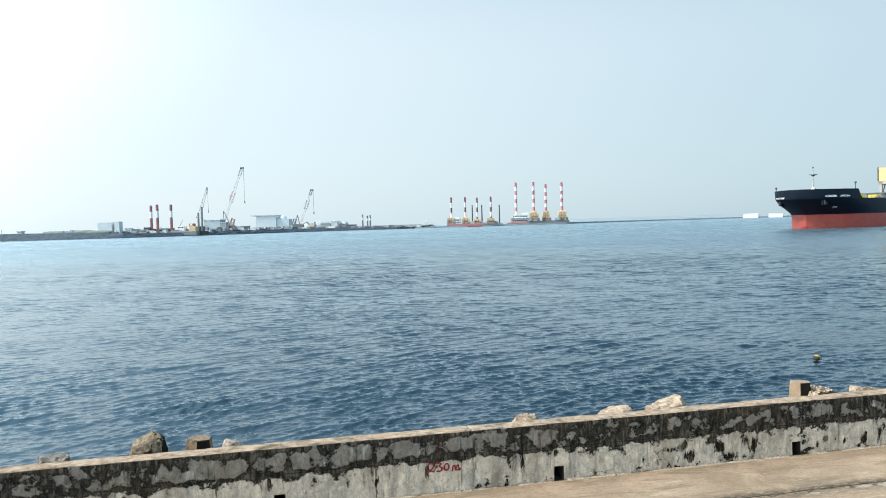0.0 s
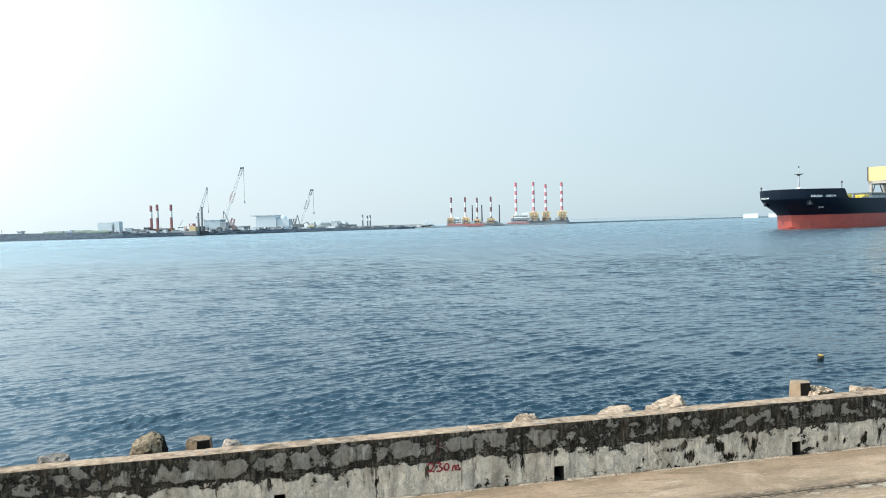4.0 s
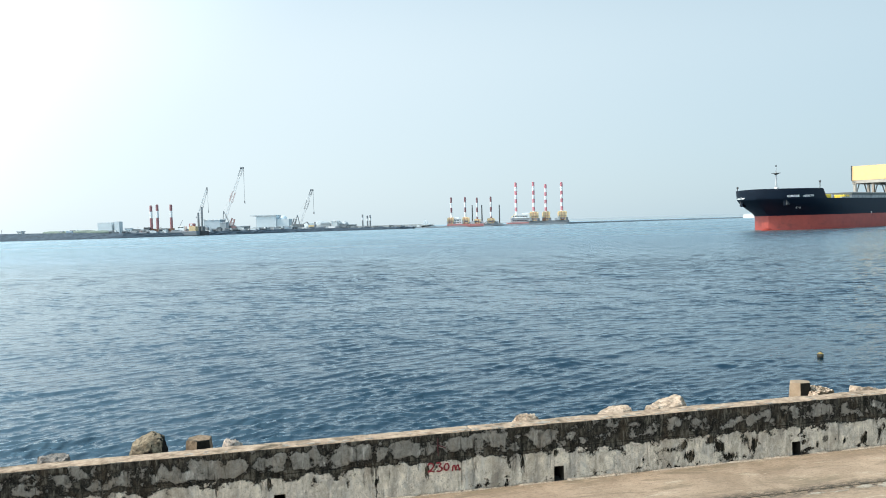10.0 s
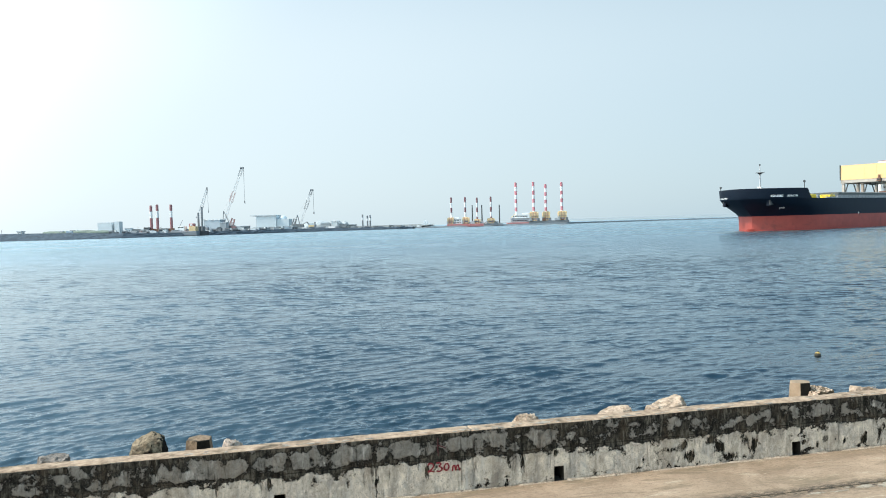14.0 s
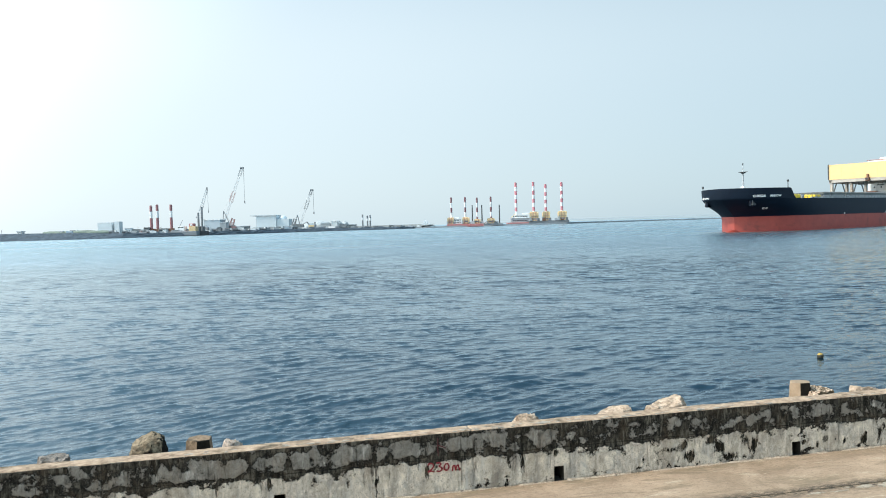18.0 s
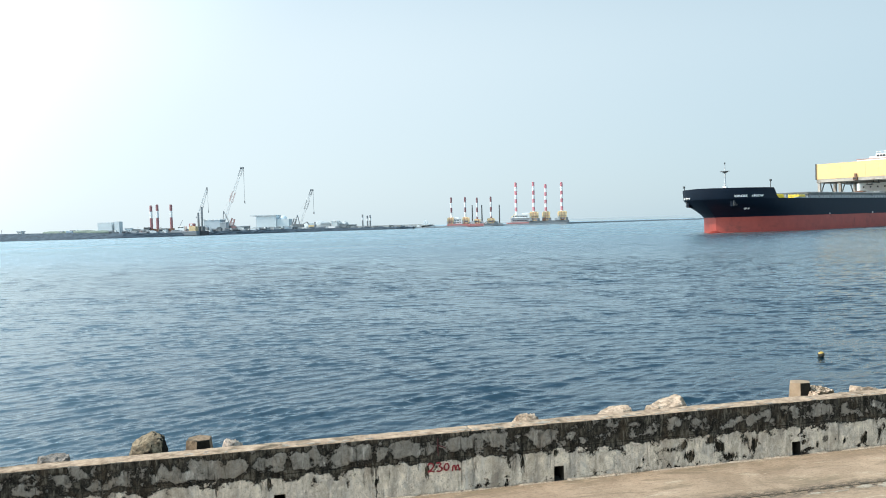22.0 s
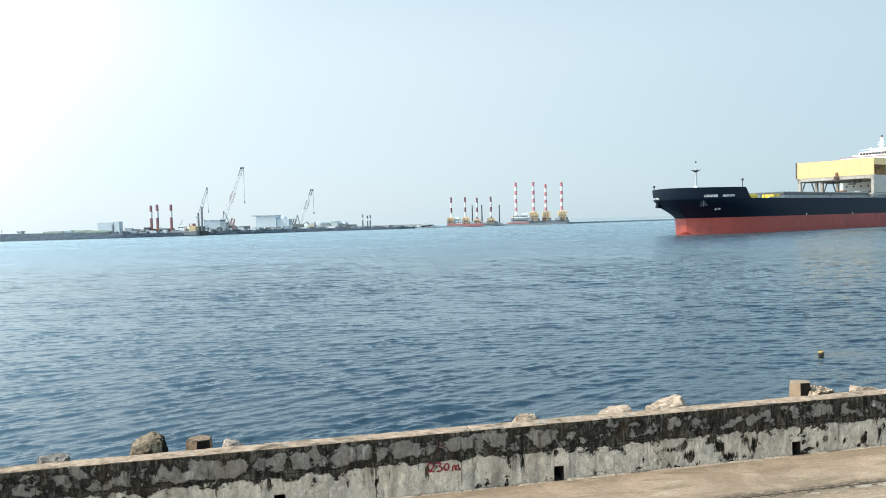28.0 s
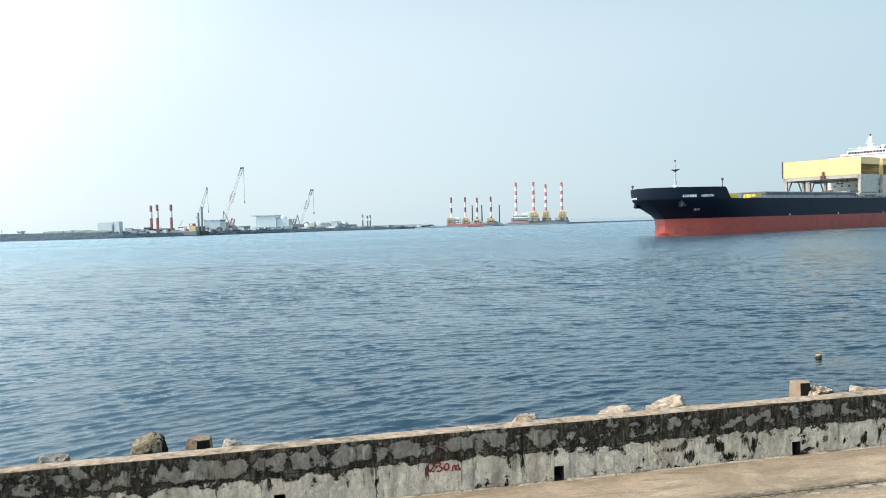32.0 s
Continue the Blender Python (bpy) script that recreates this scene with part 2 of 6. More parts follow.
def pavement_material():
    m, n, l, p = nodes_of("sandy_concrete")
    v = coords(n)
    a = blend(n, l, ramp(n, l, noise_node(n, l, v, 0.9, 8, 0.68, 0.7), 0.36, 0.64), (0.258, 0.176, 0.115), (0.44, 0.308, 0.208))
    a = blend(n, l, ramp(n, l, noise_node(n, l, stretch(n, l, v, 0.7, 3.2, 1, 0.03), 1.0, 8, 0.7, 0.5), 0.52, 0.64), a, (0.2399, 0.1727, 0.1127))
    a = blend(n, l, ramp(n, l, noise_node(n, l, stretch(n, l, v, 1.2, 6.0, 1, -0.04), 1.0, 8, 0.72, 0.4), 0.58, 0.68), a, (0.5087, 0.3994, 0.2816))
    a = blend(n, l, ramp(n, l, noise_node(n, l, stretch(n, l, v, 14, 26, 1), 1.0, 7, 0.78, 0.4), 0.50, 0.70), a, (0.1889, 0.1416, 0.0962))
    # a smear of dark dirt along the joint, greenish dust along the foot of the wall
    xyz = n.new("ShaderNodeSeparateXYZ")
    l.new(v, xyz.inputs[0])
    wander = arith(n, l, "MULTIPLY_ADD", noise_node(n, l, v, 1.6, 8, 0.7), 0.34)
    l.new(xyz.outputs[1], wander.node.inputs[2])
    off = arith(n, l, "ABSOLUTE", arith(n, l, "ADD", wander, 1.36), 0.0)
    fleck = noise_node(n, l, stretch(n, l, v, 7, 22, 1), 1.0, 8, 0.75, 0.3)
    smear = arith(n, l, "MULTIPLY", ramp(n, l, off, 0.24, 0.06), ramp(n, l, fleck, 0.38, 0.56))
    a = blend(n, l, arith(n, l, "MULTIPLY", smear, 1.0), a, (0.06539, 0.05238, 0.03848))
    foot = arith(n, l, "MULTIPLY", ramp(n, l, xyz.outputs[1], -0.42, -0.08), ramp(n, l, fleck, 0.40, 0.64))
    a = blend(n, l, arith(n, l, "MULTIPLY", foot, 0.6), a, (0.1818, 0.1486, 0.09069))
    l.new(a, p.inputs["Base Color"])
    p.inputs["Roughness"].default_value, p.inputs["Specular IOR Level"].default_value = 0.92, 0.15
    bump(n, l, p, noise_node(n, l, v, 18, 8, 0.75), 0.8, 0.02)
    return m


WATER = water_material()
WALL_PLASTER = wall_material()
COPING = surface("sunned_concrete", (0.50, 0.36, 0.252), (0.225, 0.152, 0.10), 9, 0.92, 0, (0.0845, 0.06343, 0.03951), 2.6, 0.53, 0.012)
PAVING = pavement_material()
STONE = surface("bleached_stone", (0.67, 0.505, 0.375), (0.28, 0.195, 0.13), 13, 0.95, 0, (0.05124, 0.04131, 0.03198), 6, 0.57, 0.10)
DARK_STONE = surface("wet_dark_stone", (0.42, 0.32, 0.21), (0.10, 0.074, 0.05), 17, 0.95, 0, (0.010, 0.0085, 0.007), 7.0, 0.50, 0.12)
GREY_STONE = surface("salt_grey_stone", (0.37, 0.315, 0.27), (0.14, 0.115, 0.095), 15, 0.95, 0, (0.06, 0.05, 0.042), 8, 0.56, 0.09)
WHITE_STONE = surface("bleached_coral_stone", (0.72, 0.585, 0.485), (0.33, 0.25, 0.19), 16, 0.95, 0, (0.09, 0.07, 0.055), 12, 0.57, 0.09)
ARMOUR = surface("armour_concrete", (0.36, 0.26, 0.175), (0.26, 0.185, 0.12), 6, 0.92, 0, (0.123, 0.09837, 0.07525), 2.0, 0.58, 0.015)
RED_SPRAY = surface("red_spray_paint", (0.25, 0.022, 0.030), (0.17, 0.015, 0.02), 30, 0.8)
OLD_RED = surface("weathered_red_paint", (0.10, 0.018, 0.02), (0.05, 0.014, 0.014), 40, 0.85)
BLACK_HOLE = surface("drain_black", (0.02, 0.018, 0.015), (0.035, 0.03, 0.025), 9, 0.95)
NAVY = surface("navy_hull_paint", (0.0034, 0.0084, 0.0175), (0.0048, 0.011, 0.0216), 0.5, 0.5, 0, (0.006, 0.012, 0.022), 0.16, 0.58)
NAVY.node_tree.nodes["Principled BSDF"].inputs["Specular IOR Level"].default_value = 0.14
BOOT = surface("red_antifouling_paint", (0.34, 0.055, 0.037), (0.27, 0.044, 0.031), 0.4, 0.6, 0, (0.165, 0.031, 0.025), 0.22, 0.55)
SHIP_WHITE = surface("ship_white_paint", (0.80, 0.80, 0.78), (0.72, 0.72, 0.70), 0.8, 0.45, 0, (0.60, 0.56, 0.50), 0.4, 0.64)
CRANE_YELLOW = surface("cream_yellow_paint", (0.74, 0.495, 0.225), (0.68, 0.45, 0.205), 0.6, 0.55, 0, (0.64, 0.49, 0.27), 0.35, 0.62)
BRIGHT_YELLOW = surface("bright_yellow_paint", (0.80, 0.56, 0.03), (0.70, 0.48, 0.03), 1.2, 0.5)
DECK_GREY = surface("deck_grey_paint", (0.17, 0.19, 0.20), (0.12, 0.135, 0.14), 0.7, 0.6, 0, (0.20, 0.13, 0.09), 0.5, 0.62)
PALE_GREY = surface("pale_grey_paint", (0.40, 0.42, 0.43), (0.32, 0.335, 0.345), 0.8, 0.5, 0, (0.25, 0.21, 0.18), 0.5, 0.60)
HATCH_GREY = surface("hatch_cover_grey", (0.085, 0.095, 0.09), (0.06, 0.068, 0.066), 0.7, 0.7, 0, (0.11, 0.08, 0.06), 0.4, 0.6)
RUST = surface("rusty_steel", (0.20, 0.10, 0.06), (0.12, 0.06, 0.04), 1.5, 0.8)
DARK_STEEL = surface("dark_steel", (0.035, 0.04, 0.045), (0.06, 0.06, 0.06), 1.2, 0.6)
GLASS = surface("dark_window_glass", (0.01, 0.014, 0.018), (0.014, 0.018, 0.022), 0.5, 0.08)
# the legs' and barges' reds are paler and pinker: haze painted in
LEG_RED = surface("hazed_signal_red", (0.52, 0.19, 0.215), (0.44, 0.155, 0.18), 0.5, 0.55)
LEG_WHITE = surface("signal_white_paint", (0.74, 0.74, 0.73), (0.64, 0.64, 0.64), 0.5, 0.5)
HOUSE_YELLOW = surface("jacking_house_yellow", (0.74, 0.56, 0.31), (0.62, 0.46, 0.25), 0.4, 0.6, 0, (0.52, 0.37, 0.21), 0.3, 0.6)
BARGE_RED = surface("barge_red_paint", (0.46, 0.18, 0.17), (0.38, 0.145, 0.135), 0.3, 0.6)
# distance haze is mixed into the far rock, coast, wall and roof colours
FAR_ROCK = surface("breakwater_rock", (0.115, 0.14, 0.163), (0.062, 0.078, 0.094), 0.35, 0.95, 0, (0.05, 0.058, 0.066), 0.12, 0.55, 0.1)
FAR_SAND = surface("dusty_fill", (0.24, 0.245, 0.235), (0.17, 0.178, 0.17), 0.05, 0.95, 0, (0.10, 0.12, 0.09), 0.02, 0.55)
FAR_COAST = surface("hazed_coast", (0.30, 0.335, 0.34), (0.25, 0.285, 0.295), 0.01, 0.95)
SPIT_ROCK = surface("hazed_grey_rock", (0.25, 0.275, 0.285), (0.15, 0.17, 0.185), 0.35, 0.95, 0, (0.13, 0.15, 0.16), 0.12, 0.55, 0.3)
FAR_WALL = surface("hazed_cladding", (0.50, 0.555, 0.585), (0.45, 0.50, 0.53), 0.05, 0.8)
HAZED_WHITE = surface("hazed_white_paint", (0.60, 0.655, 0.68), (0.54, 0.595, 0.62), 0.03, 0.9)
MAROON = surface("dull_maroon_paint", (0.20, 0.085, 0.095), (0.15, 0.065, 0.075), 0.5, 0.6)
PALE_MAROON = surface("pale_maroon_paint", (0.33, 0.15, 0.15), (0.25, 0.115, 0.12), 0.5, 0.6)
PALE_SAND = surface("hazed_sand", (0.38, 0.41, 0.415), (0.33, 0.36, 0.37), 0.06, 0.95)
FAR_ROOF = surface("hazed_roofing", (0.44, 0.49, 0.51), (0.38, 0.42, 0.44), 0.05, 0.8)
SCRUB = surface("dusty_scrub", (0.17, 0.205, 0.17), (0.22, 0.25, 0.205), 0.2, 0.95)
BUOY_YELLOW = surface("faded_yellow_float", (0.42, 0.28, 0.05), (0.30, 0.20, 0.04), 9, 0.5)
BUOY_DARK = surface("weed_covered_float", (0.02, 0.02, 0.015), (0.05, 0.04, 0.02), 14, 0.7)
# stands in for shade on stone faces turned from the sun
SHADE_DARK = surface("painted_stone_shade", (0.009, 0.008, 0.0065), (0.022, 0.018, 0.013), 22, 0.95, 0, (0.04, 0.03, 0.02), 9, 0.58, 0.03)
# crane and steel colours lightened to carry the haze in front of them
CRANE_LATTICE = surface("lattice_grey_paint", (0.54, 0.555, 0.565), (0.46, 0.475, 0.485), 0.5, 0.6)
FAR_STEEL = surface("hazed_grey_steel", (0.23, 0.245, 0.255), (0.17, 0.18, 0.19), 0.5, 0.7)
HAZED_RED = surface("hazed_red_paint", (0.46, 0.27, 0.25), (0.40, 0.225, 0.21), 0.5, 0.7)
BROWN_ARMOUR = surface("rusty_armour_concrete", (0.31, 0.215, 0.14), (0.13, 0.088, 0.056), 14, 0.92, 0, (0.03, 0.024, 0.018), 5, 0.53, 0.02)
DARK_ARMOUR = surface("stained_armour_concrete", (0.205, 0.1427, 0.08654), (0.07686, 0.05508, 0.03575), 7, 0.92, 0, (0.016, 0.0135, 0.011), 2.4, 0.47, 0.02)
LIME = surface("flaked_lime_plaster", (0.44, 0.385, 0.32), (0.30, 0.25, 0.20), 22, 0.9)
FILLET = surface("pale_crumbled_mortar", (0.50, 0.40, 0.30), (0.26, 0.20, 0.145), 24, 0.95, 0, (0.10, 0.08, 0.06), 8, 0.55, 0.012)
WORN_EDGE = surface("chipped_pale_concrete", (0.44, 0.37, 0.285), (0.28, 0.22, 0.16), 16, 0.9, 0, (0.16, 0.12, 0.085), 6, 0.5, 0.01)
CRACK_DIRT = surface("dark_crack_dirt", (0.055, 0.045, 0.032), (0.12, 0.095, 0.065), 14, 0.95, 0, (0.05, 0.055, 0.03), 5, 0.55, 0.02)
GIRDER_GREY = surface("grimy_girder_grey", (0.44, 0.40, 0.345), (0.34, 0.305, 0.265), 0.8, 0.6, 0, (0.24, 0.18, 0.13), 0.45, 0.58)


# ---- building helpers ----
def part(name, bm, material, parent, label="", smooth=False):
    """Link a bmesh as one mesh object under a thing or a part."""
    me = bpy.data.meshes.new(name)
    bmesh.ops.recalc_face_normals(bm, faces=bm.faces)
    bm.to_mesh(me)
    bm.free()
    me.materials.append(material)
    if smooth:
        me.polygons.foreach_set("use_smooth", [True] * len(me.polygons))
    ob = new(name, me)
    ob.parent = parent
    return tagged(ob, label)


def thing(name, label, category, m=None, group="", kind=""):
    ob = new(name)
    ob.empty_display_size = 0.1
    if m is not None:
        ob.matrix_basis = m
    return tagged(ob, label, category, group, kind)


def box(bm, x0, x1, y0, y1, z0, z1):
    vs = [bm.verts.new(c) for c in ((x0, y0, z0), (x1, y0, z0), (x1, y1, z0), (x0, y1, z0),
                                    (x0, y0, z1), (x1, y0, z1), (x1, y1, z1), (x0, y1, z1))]
    for f in ((3, 2, 1, 0), (4, 5, 6, 7), (0, 1, 5, 4), (1, 2, 6, 5), (2, 3, 7, 6), (3, 0, 4, 7)):
        bm.faces.new([vs[i] for i in f])
    return bm


def boxes(*args):
    bm = bmesh.new()
    for a in args:
        box(bm, *a)
    return bm


def bevelled(bm, width, segments=2):
    bmesh.ops.bevel(bm, geom=list(bm.edges), offset=width, segments=segments, affect="EDGES", profile=0.6)
    return bm


def tube(bm, p, q, r0, r1=None, n=8):
    """A tapered bar from p to q."""
    r1 = r0 if r1 is None else r1
    p, q = Vector(p), Vector(q)
    turn = (q - p).to_track_quat("Z", "Y").to_matrix()
    rings = []
    for c, r in ((p, r0), (q, r1)):
        rings.append([bm.verts.new(c + turn @ Vector((r * math.cos(2 * math.pi * k / n), r * math.sin(2 * math.pi * k / n), 0))) for k in range(n)])
    for k in range(n):
        bm.faces.new((rings[0][k], rings[0][(k + 1) % n], rings[1][(k + 1) % n], rings[1][k]))
    bm.faces.new(rings[0][::-1])
    bm.faces.new(rings[1])
    return bm


def tubes(*args, n=6):
    bm = bmesh.new()
    for a in args:
        tube(bm, *a, n=n)
    return bm


def ball(bm, c, rx, ry, rz, u=12, v=8):
    made = bmesh.ops.create_uvsphere(bm, u_segments=u, v_segments=v, radius=1.0)["verts"]
    for w in made:
        w.co = Vector((c[0] + w.co.x * rx, c[1] + w.co.y * ry, c[2] + w.co.z * rz))
    return bm


def lattice(bm, p, q, w0, w1, bays, r, side=(0, 1, 0)):
    """A four-chord lattice boom from p to q, w0 wide at its foot and w1 at its head."""
    p, q = Vector(p), Vector(q)
    axis = (q - p).normalized()
    a = Vector(side).normalized()
    b = axis.cross(a).normalized()
    def corner(k, i):
        t = i / bays
        w = (w0 + (w1 - w0) * t) / 2
        sa, sb = ((1, 1), (1, -1), (-1, -1), (-1, 1))[k]
        return p + (q - p) * t + a * w * sa + b * w * sb
    for k in range(4):
        tube(bm, corner(k, 0), corner(k, bays), r, r, 5)
        for i in range(bays):
            k2 = (k + 1) % 4
            tube(bm, corner(k if i % 2 else k2, i), corner(k2 if i % 2 else k, i + 1), r * 0.6, r * 0.6, 4)
    return bm


# ---- the sea ----
def wave_sheet(name, seed, parent, steep, columns):
    """A rigid sheet of wind waves with drawn-together crests, fine near the quay and coarser with distance."""
    rng = np.random.default_rng(seed)
    ys = [8.5]
    while ys[-1] < 3200:
        y = ys[-1]
        ys.append(y + max(0.055, 2.5e-5 * y * y * max(1.0, min(3.0, y / 320))))
    ys = np.array(ys)
    u = np.linspace(-1, 1, columns)
    half = 11.5 + 0.60 * ys
    X = (half[:, None] * u[None, :]).astype(np.float32)
    Y = np.repeat(ys[:, None], len(u), 1).astype(np.float32)
    across, along = half * (u[1] - u[0]), np.gradient(ys)
    Z, DX, DY = np.zeros_like(X), np.zeros_like(X), np.zeros_like(X)
    power = np.zeros(len(ys))
    # chop runs across the harbour far out, and more along the wall close in
    turn = np.clip((ys - 22) / 30, 0, 1).astype(np.float32)
    for lam in np.geomspace(0.17, 6.0, 170):
        near = rng.random() < 0.40
        a = (2.24 if near else 1.62) + rng.normal(0, 0.19 if lam > 0.7 else 0.36)
        k = 2 * math.pi / lam
        reach = np.minimum(lam / max(0.15, abs(math.cos(a))) / across, lam / max(0.15, abs(math.sin(a))) / along)
        fade = np.clip(reach / 2.0 - 0.5, 0, 1)
        rows = np.flatnonzero(fade > 0)
        if not len(rows):
            continue
        rows = slice(rows[0], rows[-1] + 1)
        size = lam * math.exp(-(math.log(lam / 0.74) / 1.1) ** 2) * rng.uniform(0.4, 1.6)
        ph = (k * math.cos(a)) * X[rows] + (k * math.sin(a)) * Y[rows] + rng.uniform(0, 6.28)
        ph += 0.6 * np.sin(X[rows] / (lam * 3.3) + Y[rows] / (lam * 4.1) + rng.uniform(0, 6))
        gain = size * fade[rows] * (1.75 - 1.3 * turn[rows] if near else 0.55 + 0.7 * turn[rows])
        power[rows] += (gain * k) ** 2 / 2
        if 0.2 < lam < 0.55:                     # short steep wavelets in the shelter of the wall
            gain = gain * (1 + 2.1 * np.clip((28 - ys[rows]) / 11, 0, 1))
        gain = gain.astype(np.float32)[:, None]
        Z[rows] += gain * (np.sin(ph) + 0.46 * np.sin(2 * ph) + 0.24 * np.sin(3 * ph))      # steep towards the quay, gentle behind
        c = gain * np.cos(ph)
        DX[rows] += math.cos(a) * c
        DY[rows] += math.sin(a) * c
    lift = steep / math.sqrt(power.max())
    gust = 1 + 0.30 * np.sin(X / 9.3 + 2 * np.sin(Y / 23)) * np.sin(Y / 13.7 + 1.3 * np.sin(X / 17))
    # waves come in groups: steep little packets with gentler water between
    packet = np.zeros_like(X)
    for lam in np.geomspace(2.2, 10.0, 12):
        a = rng.uniform(0, math.pi)
        fade = np.clip(lam / (2.4 * along) - 0.5, 0, 1).astype(np.float32)[:, None]
        packet += fade * np.sin(2 * math.pi / lam * (X * math.cos(a) + Y * math.sin(a)) + rng.uniform(0, 6.28) + 1.5 * np.sin(X / 7.1 + rng.uniform(0, 6)))
    lift = lift * gust * np.exp(0.20 * packet / math.sqrt(6) - 0.04) * (1 + 0.6 * np.clip((Y - 40) / 70, 0, 1))
    Z, X, Y = Z * lift, X + DX * lift * 0.35, Y + DY * lift * 0.35
    for lam in np.geomspace(8.0, 34.0, 10):
        a = 1.75 + rng.normal(0, 0.3)
        Z += 0.0016 * lam ** 0.7 * np.sin(2 * math.pi / lam * (X * math.cos(a) + Y * math.sin(a)) + rng.uniform(0, 6.28)) * np.clip(lam / (2.4 * along) - 0.5, 0, 1)[:, None]
    r, c = X.shape
    me = bpy.data.meshes.new(name)
    i = np.arange(r * c).reshape(r, c)
    quads = np.stack([i[:-1, :-1], i[:-1, 1:], i[1:, 1:], i[1:, :-1]], -1).reshape(-1, 4)
    me.vertices.add(r * c)
    me.vertices.foreach_set("co", np.stack([X, Y, Z], -1).astype(np.float32).ravel())
    me.loops.add(quads.size)
    me.loops.foreach_set("vertex_index", quads.astype(np.int32).ravel())
    me.polygons.add(len(quads))
    me.polygons.foreach_set("loop_start", np.arange(0, quads.size, 4, dtype=np.int32))
    me.polygons.foreach_set("use_smooth", np.ones(len(quads), bool))
    me.update(calc_edges=True)
    me.materials.append(WATER)
    ob = new(name, me)
    ob.parent = parent
    return ob


def flat_sheet(name, x0, x1, y0, y1, z, material, cuts=1):
    bm = bmesh.new()
    xs, ys = np.linspace(x0, x1, cuts + 1), np.linspace(y0, y1, cuts + 1)
    vs = [[bm.verts.new((x, y, z)) for x in xs] for y in ys]
    for j in range(cuts):
        for i in range(cuts):
            bm.faces.new((vs[j][i], vs[j][i + 1], vs[j + 1][i + 1], vs[j + 1][i]))
    return part(name, bm, material, None)


water = tagged(flat_sheet("water", -4800, 4800, -300, 4950, -0.42, WATER, 12),
               "blue harbour water with small wind waves", "water", kind="structure")
waves = tagged(wave_sheet("wind_waves", 5, water, 0.090, 1000), "small choppy wind waves on blue water")

# ---- the quay: pavement, parapet wall, rubble slope ----
QUAY_Z, QUAY_TURN = 1.5, 13.126          # top of the pavement; how far the wall runs off the picture's plane
QUAY = pose(0, 11.918, QUAY_Z, 0, 0, QUAY_TURN)
WALL_H, WALL_T, COURSE = 0.913, 0.345, 0.53
JOINT = [-13.5, -11.95, -10.4, -8.85, -7.3, -5.77, -4.22, -2.72, -1.17, 0.38, 1.17, 2.73, 4.30, 5.93, 7.45, 9.0, 10.55, 12.1, 13.65, 15.2]
DRAINS = (-2.535, 1.775, 6.065, 10.4, -6.85)


def rough_slab(x0, x1, y0, y1, z0, z1, step, amount, seed, wear=0.9):
    """A slab whose faces and edges are worn uneven."""
    nx, ny, nz = (max(1, round((b - a) / step)) for a, b in ((x0, x1), (y0, y1), (z0, z1)))
    bm = bmesh.new()
    grid = {}
    def vert(i, j, k):
        if (i, j, k) not in grid:
            p = Vector((x0 + (x1 - x0) * i / nx, y0 + (y1 - y0) * j / ny, z0 + (z1 - z0) * k / nz))
            d = noise.noise_vector(p * 3.3 + Vector((seed, 0, 0))) * amount + noise.noise_vector(p * 11 + Vector((0, seed, 0))) * amount * 0.5
            on = (i in (0, nx)) + (j in (0, ny)) + (k in (0, nz))
            if on > 1:
                c = Vector(((x0 + x1) / 2, (y0 + y1) / 2, (z0 + z1) / 2))
                for q, (e, lim) in enumerate(((i, nx), (j, ny), (k, nz))):
                    if e in (0, lim):
                        d[q] += (c[q] - p[q]) / abs(c[q] - p[q]) * amount * wear
            d.x *= 0.25 if i in (0, nx) else 1
            grid[i, j, k] = bm.verts.new(p + d)
        return grid[i, j, k]
    for i in range(nx):
        for k in range(nz):
            bm.faces.new((vert(i, 0, k), vert(i + 1, 0, k), vert(i + 1, 0, k + 1), vert(i, 0, k + 1)))
            bm.faces.new((vert(i, ny, k), vert(i, ny, k + 1), vert(i + 1, ny, k + 1), vert(i + 1, ny, k)))
    for i in range(nx):
        for j in range(ny):
            bm.faces.new((vert(i, j, nz), vert(i + 1, j, nz), vert(i + 1, j + 1, nz), vert(i, j + 1, nz)))
            bm.faces.new((vert(i, j, 0), vert(i, j + 1, 0), vert(i + 1, j + 1, 0), vert(i + 1, j, 0)))
    for j in range(ny):
        for k in range(nz):
            bm.faces.new((vert(0, j, k), vert(0, j, k + 1), vert(0, j + 1, k + 1), vert(0, j + 1, k)))
            bm.faces.new((vert(nx, j, k), vert(nx, j + 1, k), vert(nx, j + 1, k + 1), vert(nx, j, k + 1)))
    return bm


PLASTER_WEST = [(-5.88, 0.83, 0.20, 0.06), (-5.46, 0.75, 0.13, 0.09), (-6.0, 0.65, 0.12, 0.09), (-5.59, 0.77, 0.04, 0.08), (-5.22, 0.81, 0.13, 0.085), (-4.62, 0.66, 0.10, 0.05), (-4.01, 0.65, 0.22, 0.10),
                (-3.53, 0.70, 0.25, 0.16), (-3.12, 0.69, 0.16, 0.14), (-2.53, 0.76, 0.12, 0.12), (-2.24, 0.71, 0.15, 0.15), (-2.0, 0.73, 0.065, 0.16),
                (-1.52, 0.74, 0.33, 0.15), (-1.04, 0.74, 0.10, 0.15), (-0.69, 0.74, 0.20, 0.15), (-0.48, 0.63, 0.075, 0.055), (0.46, 0.75, 0.60, 0.145)]
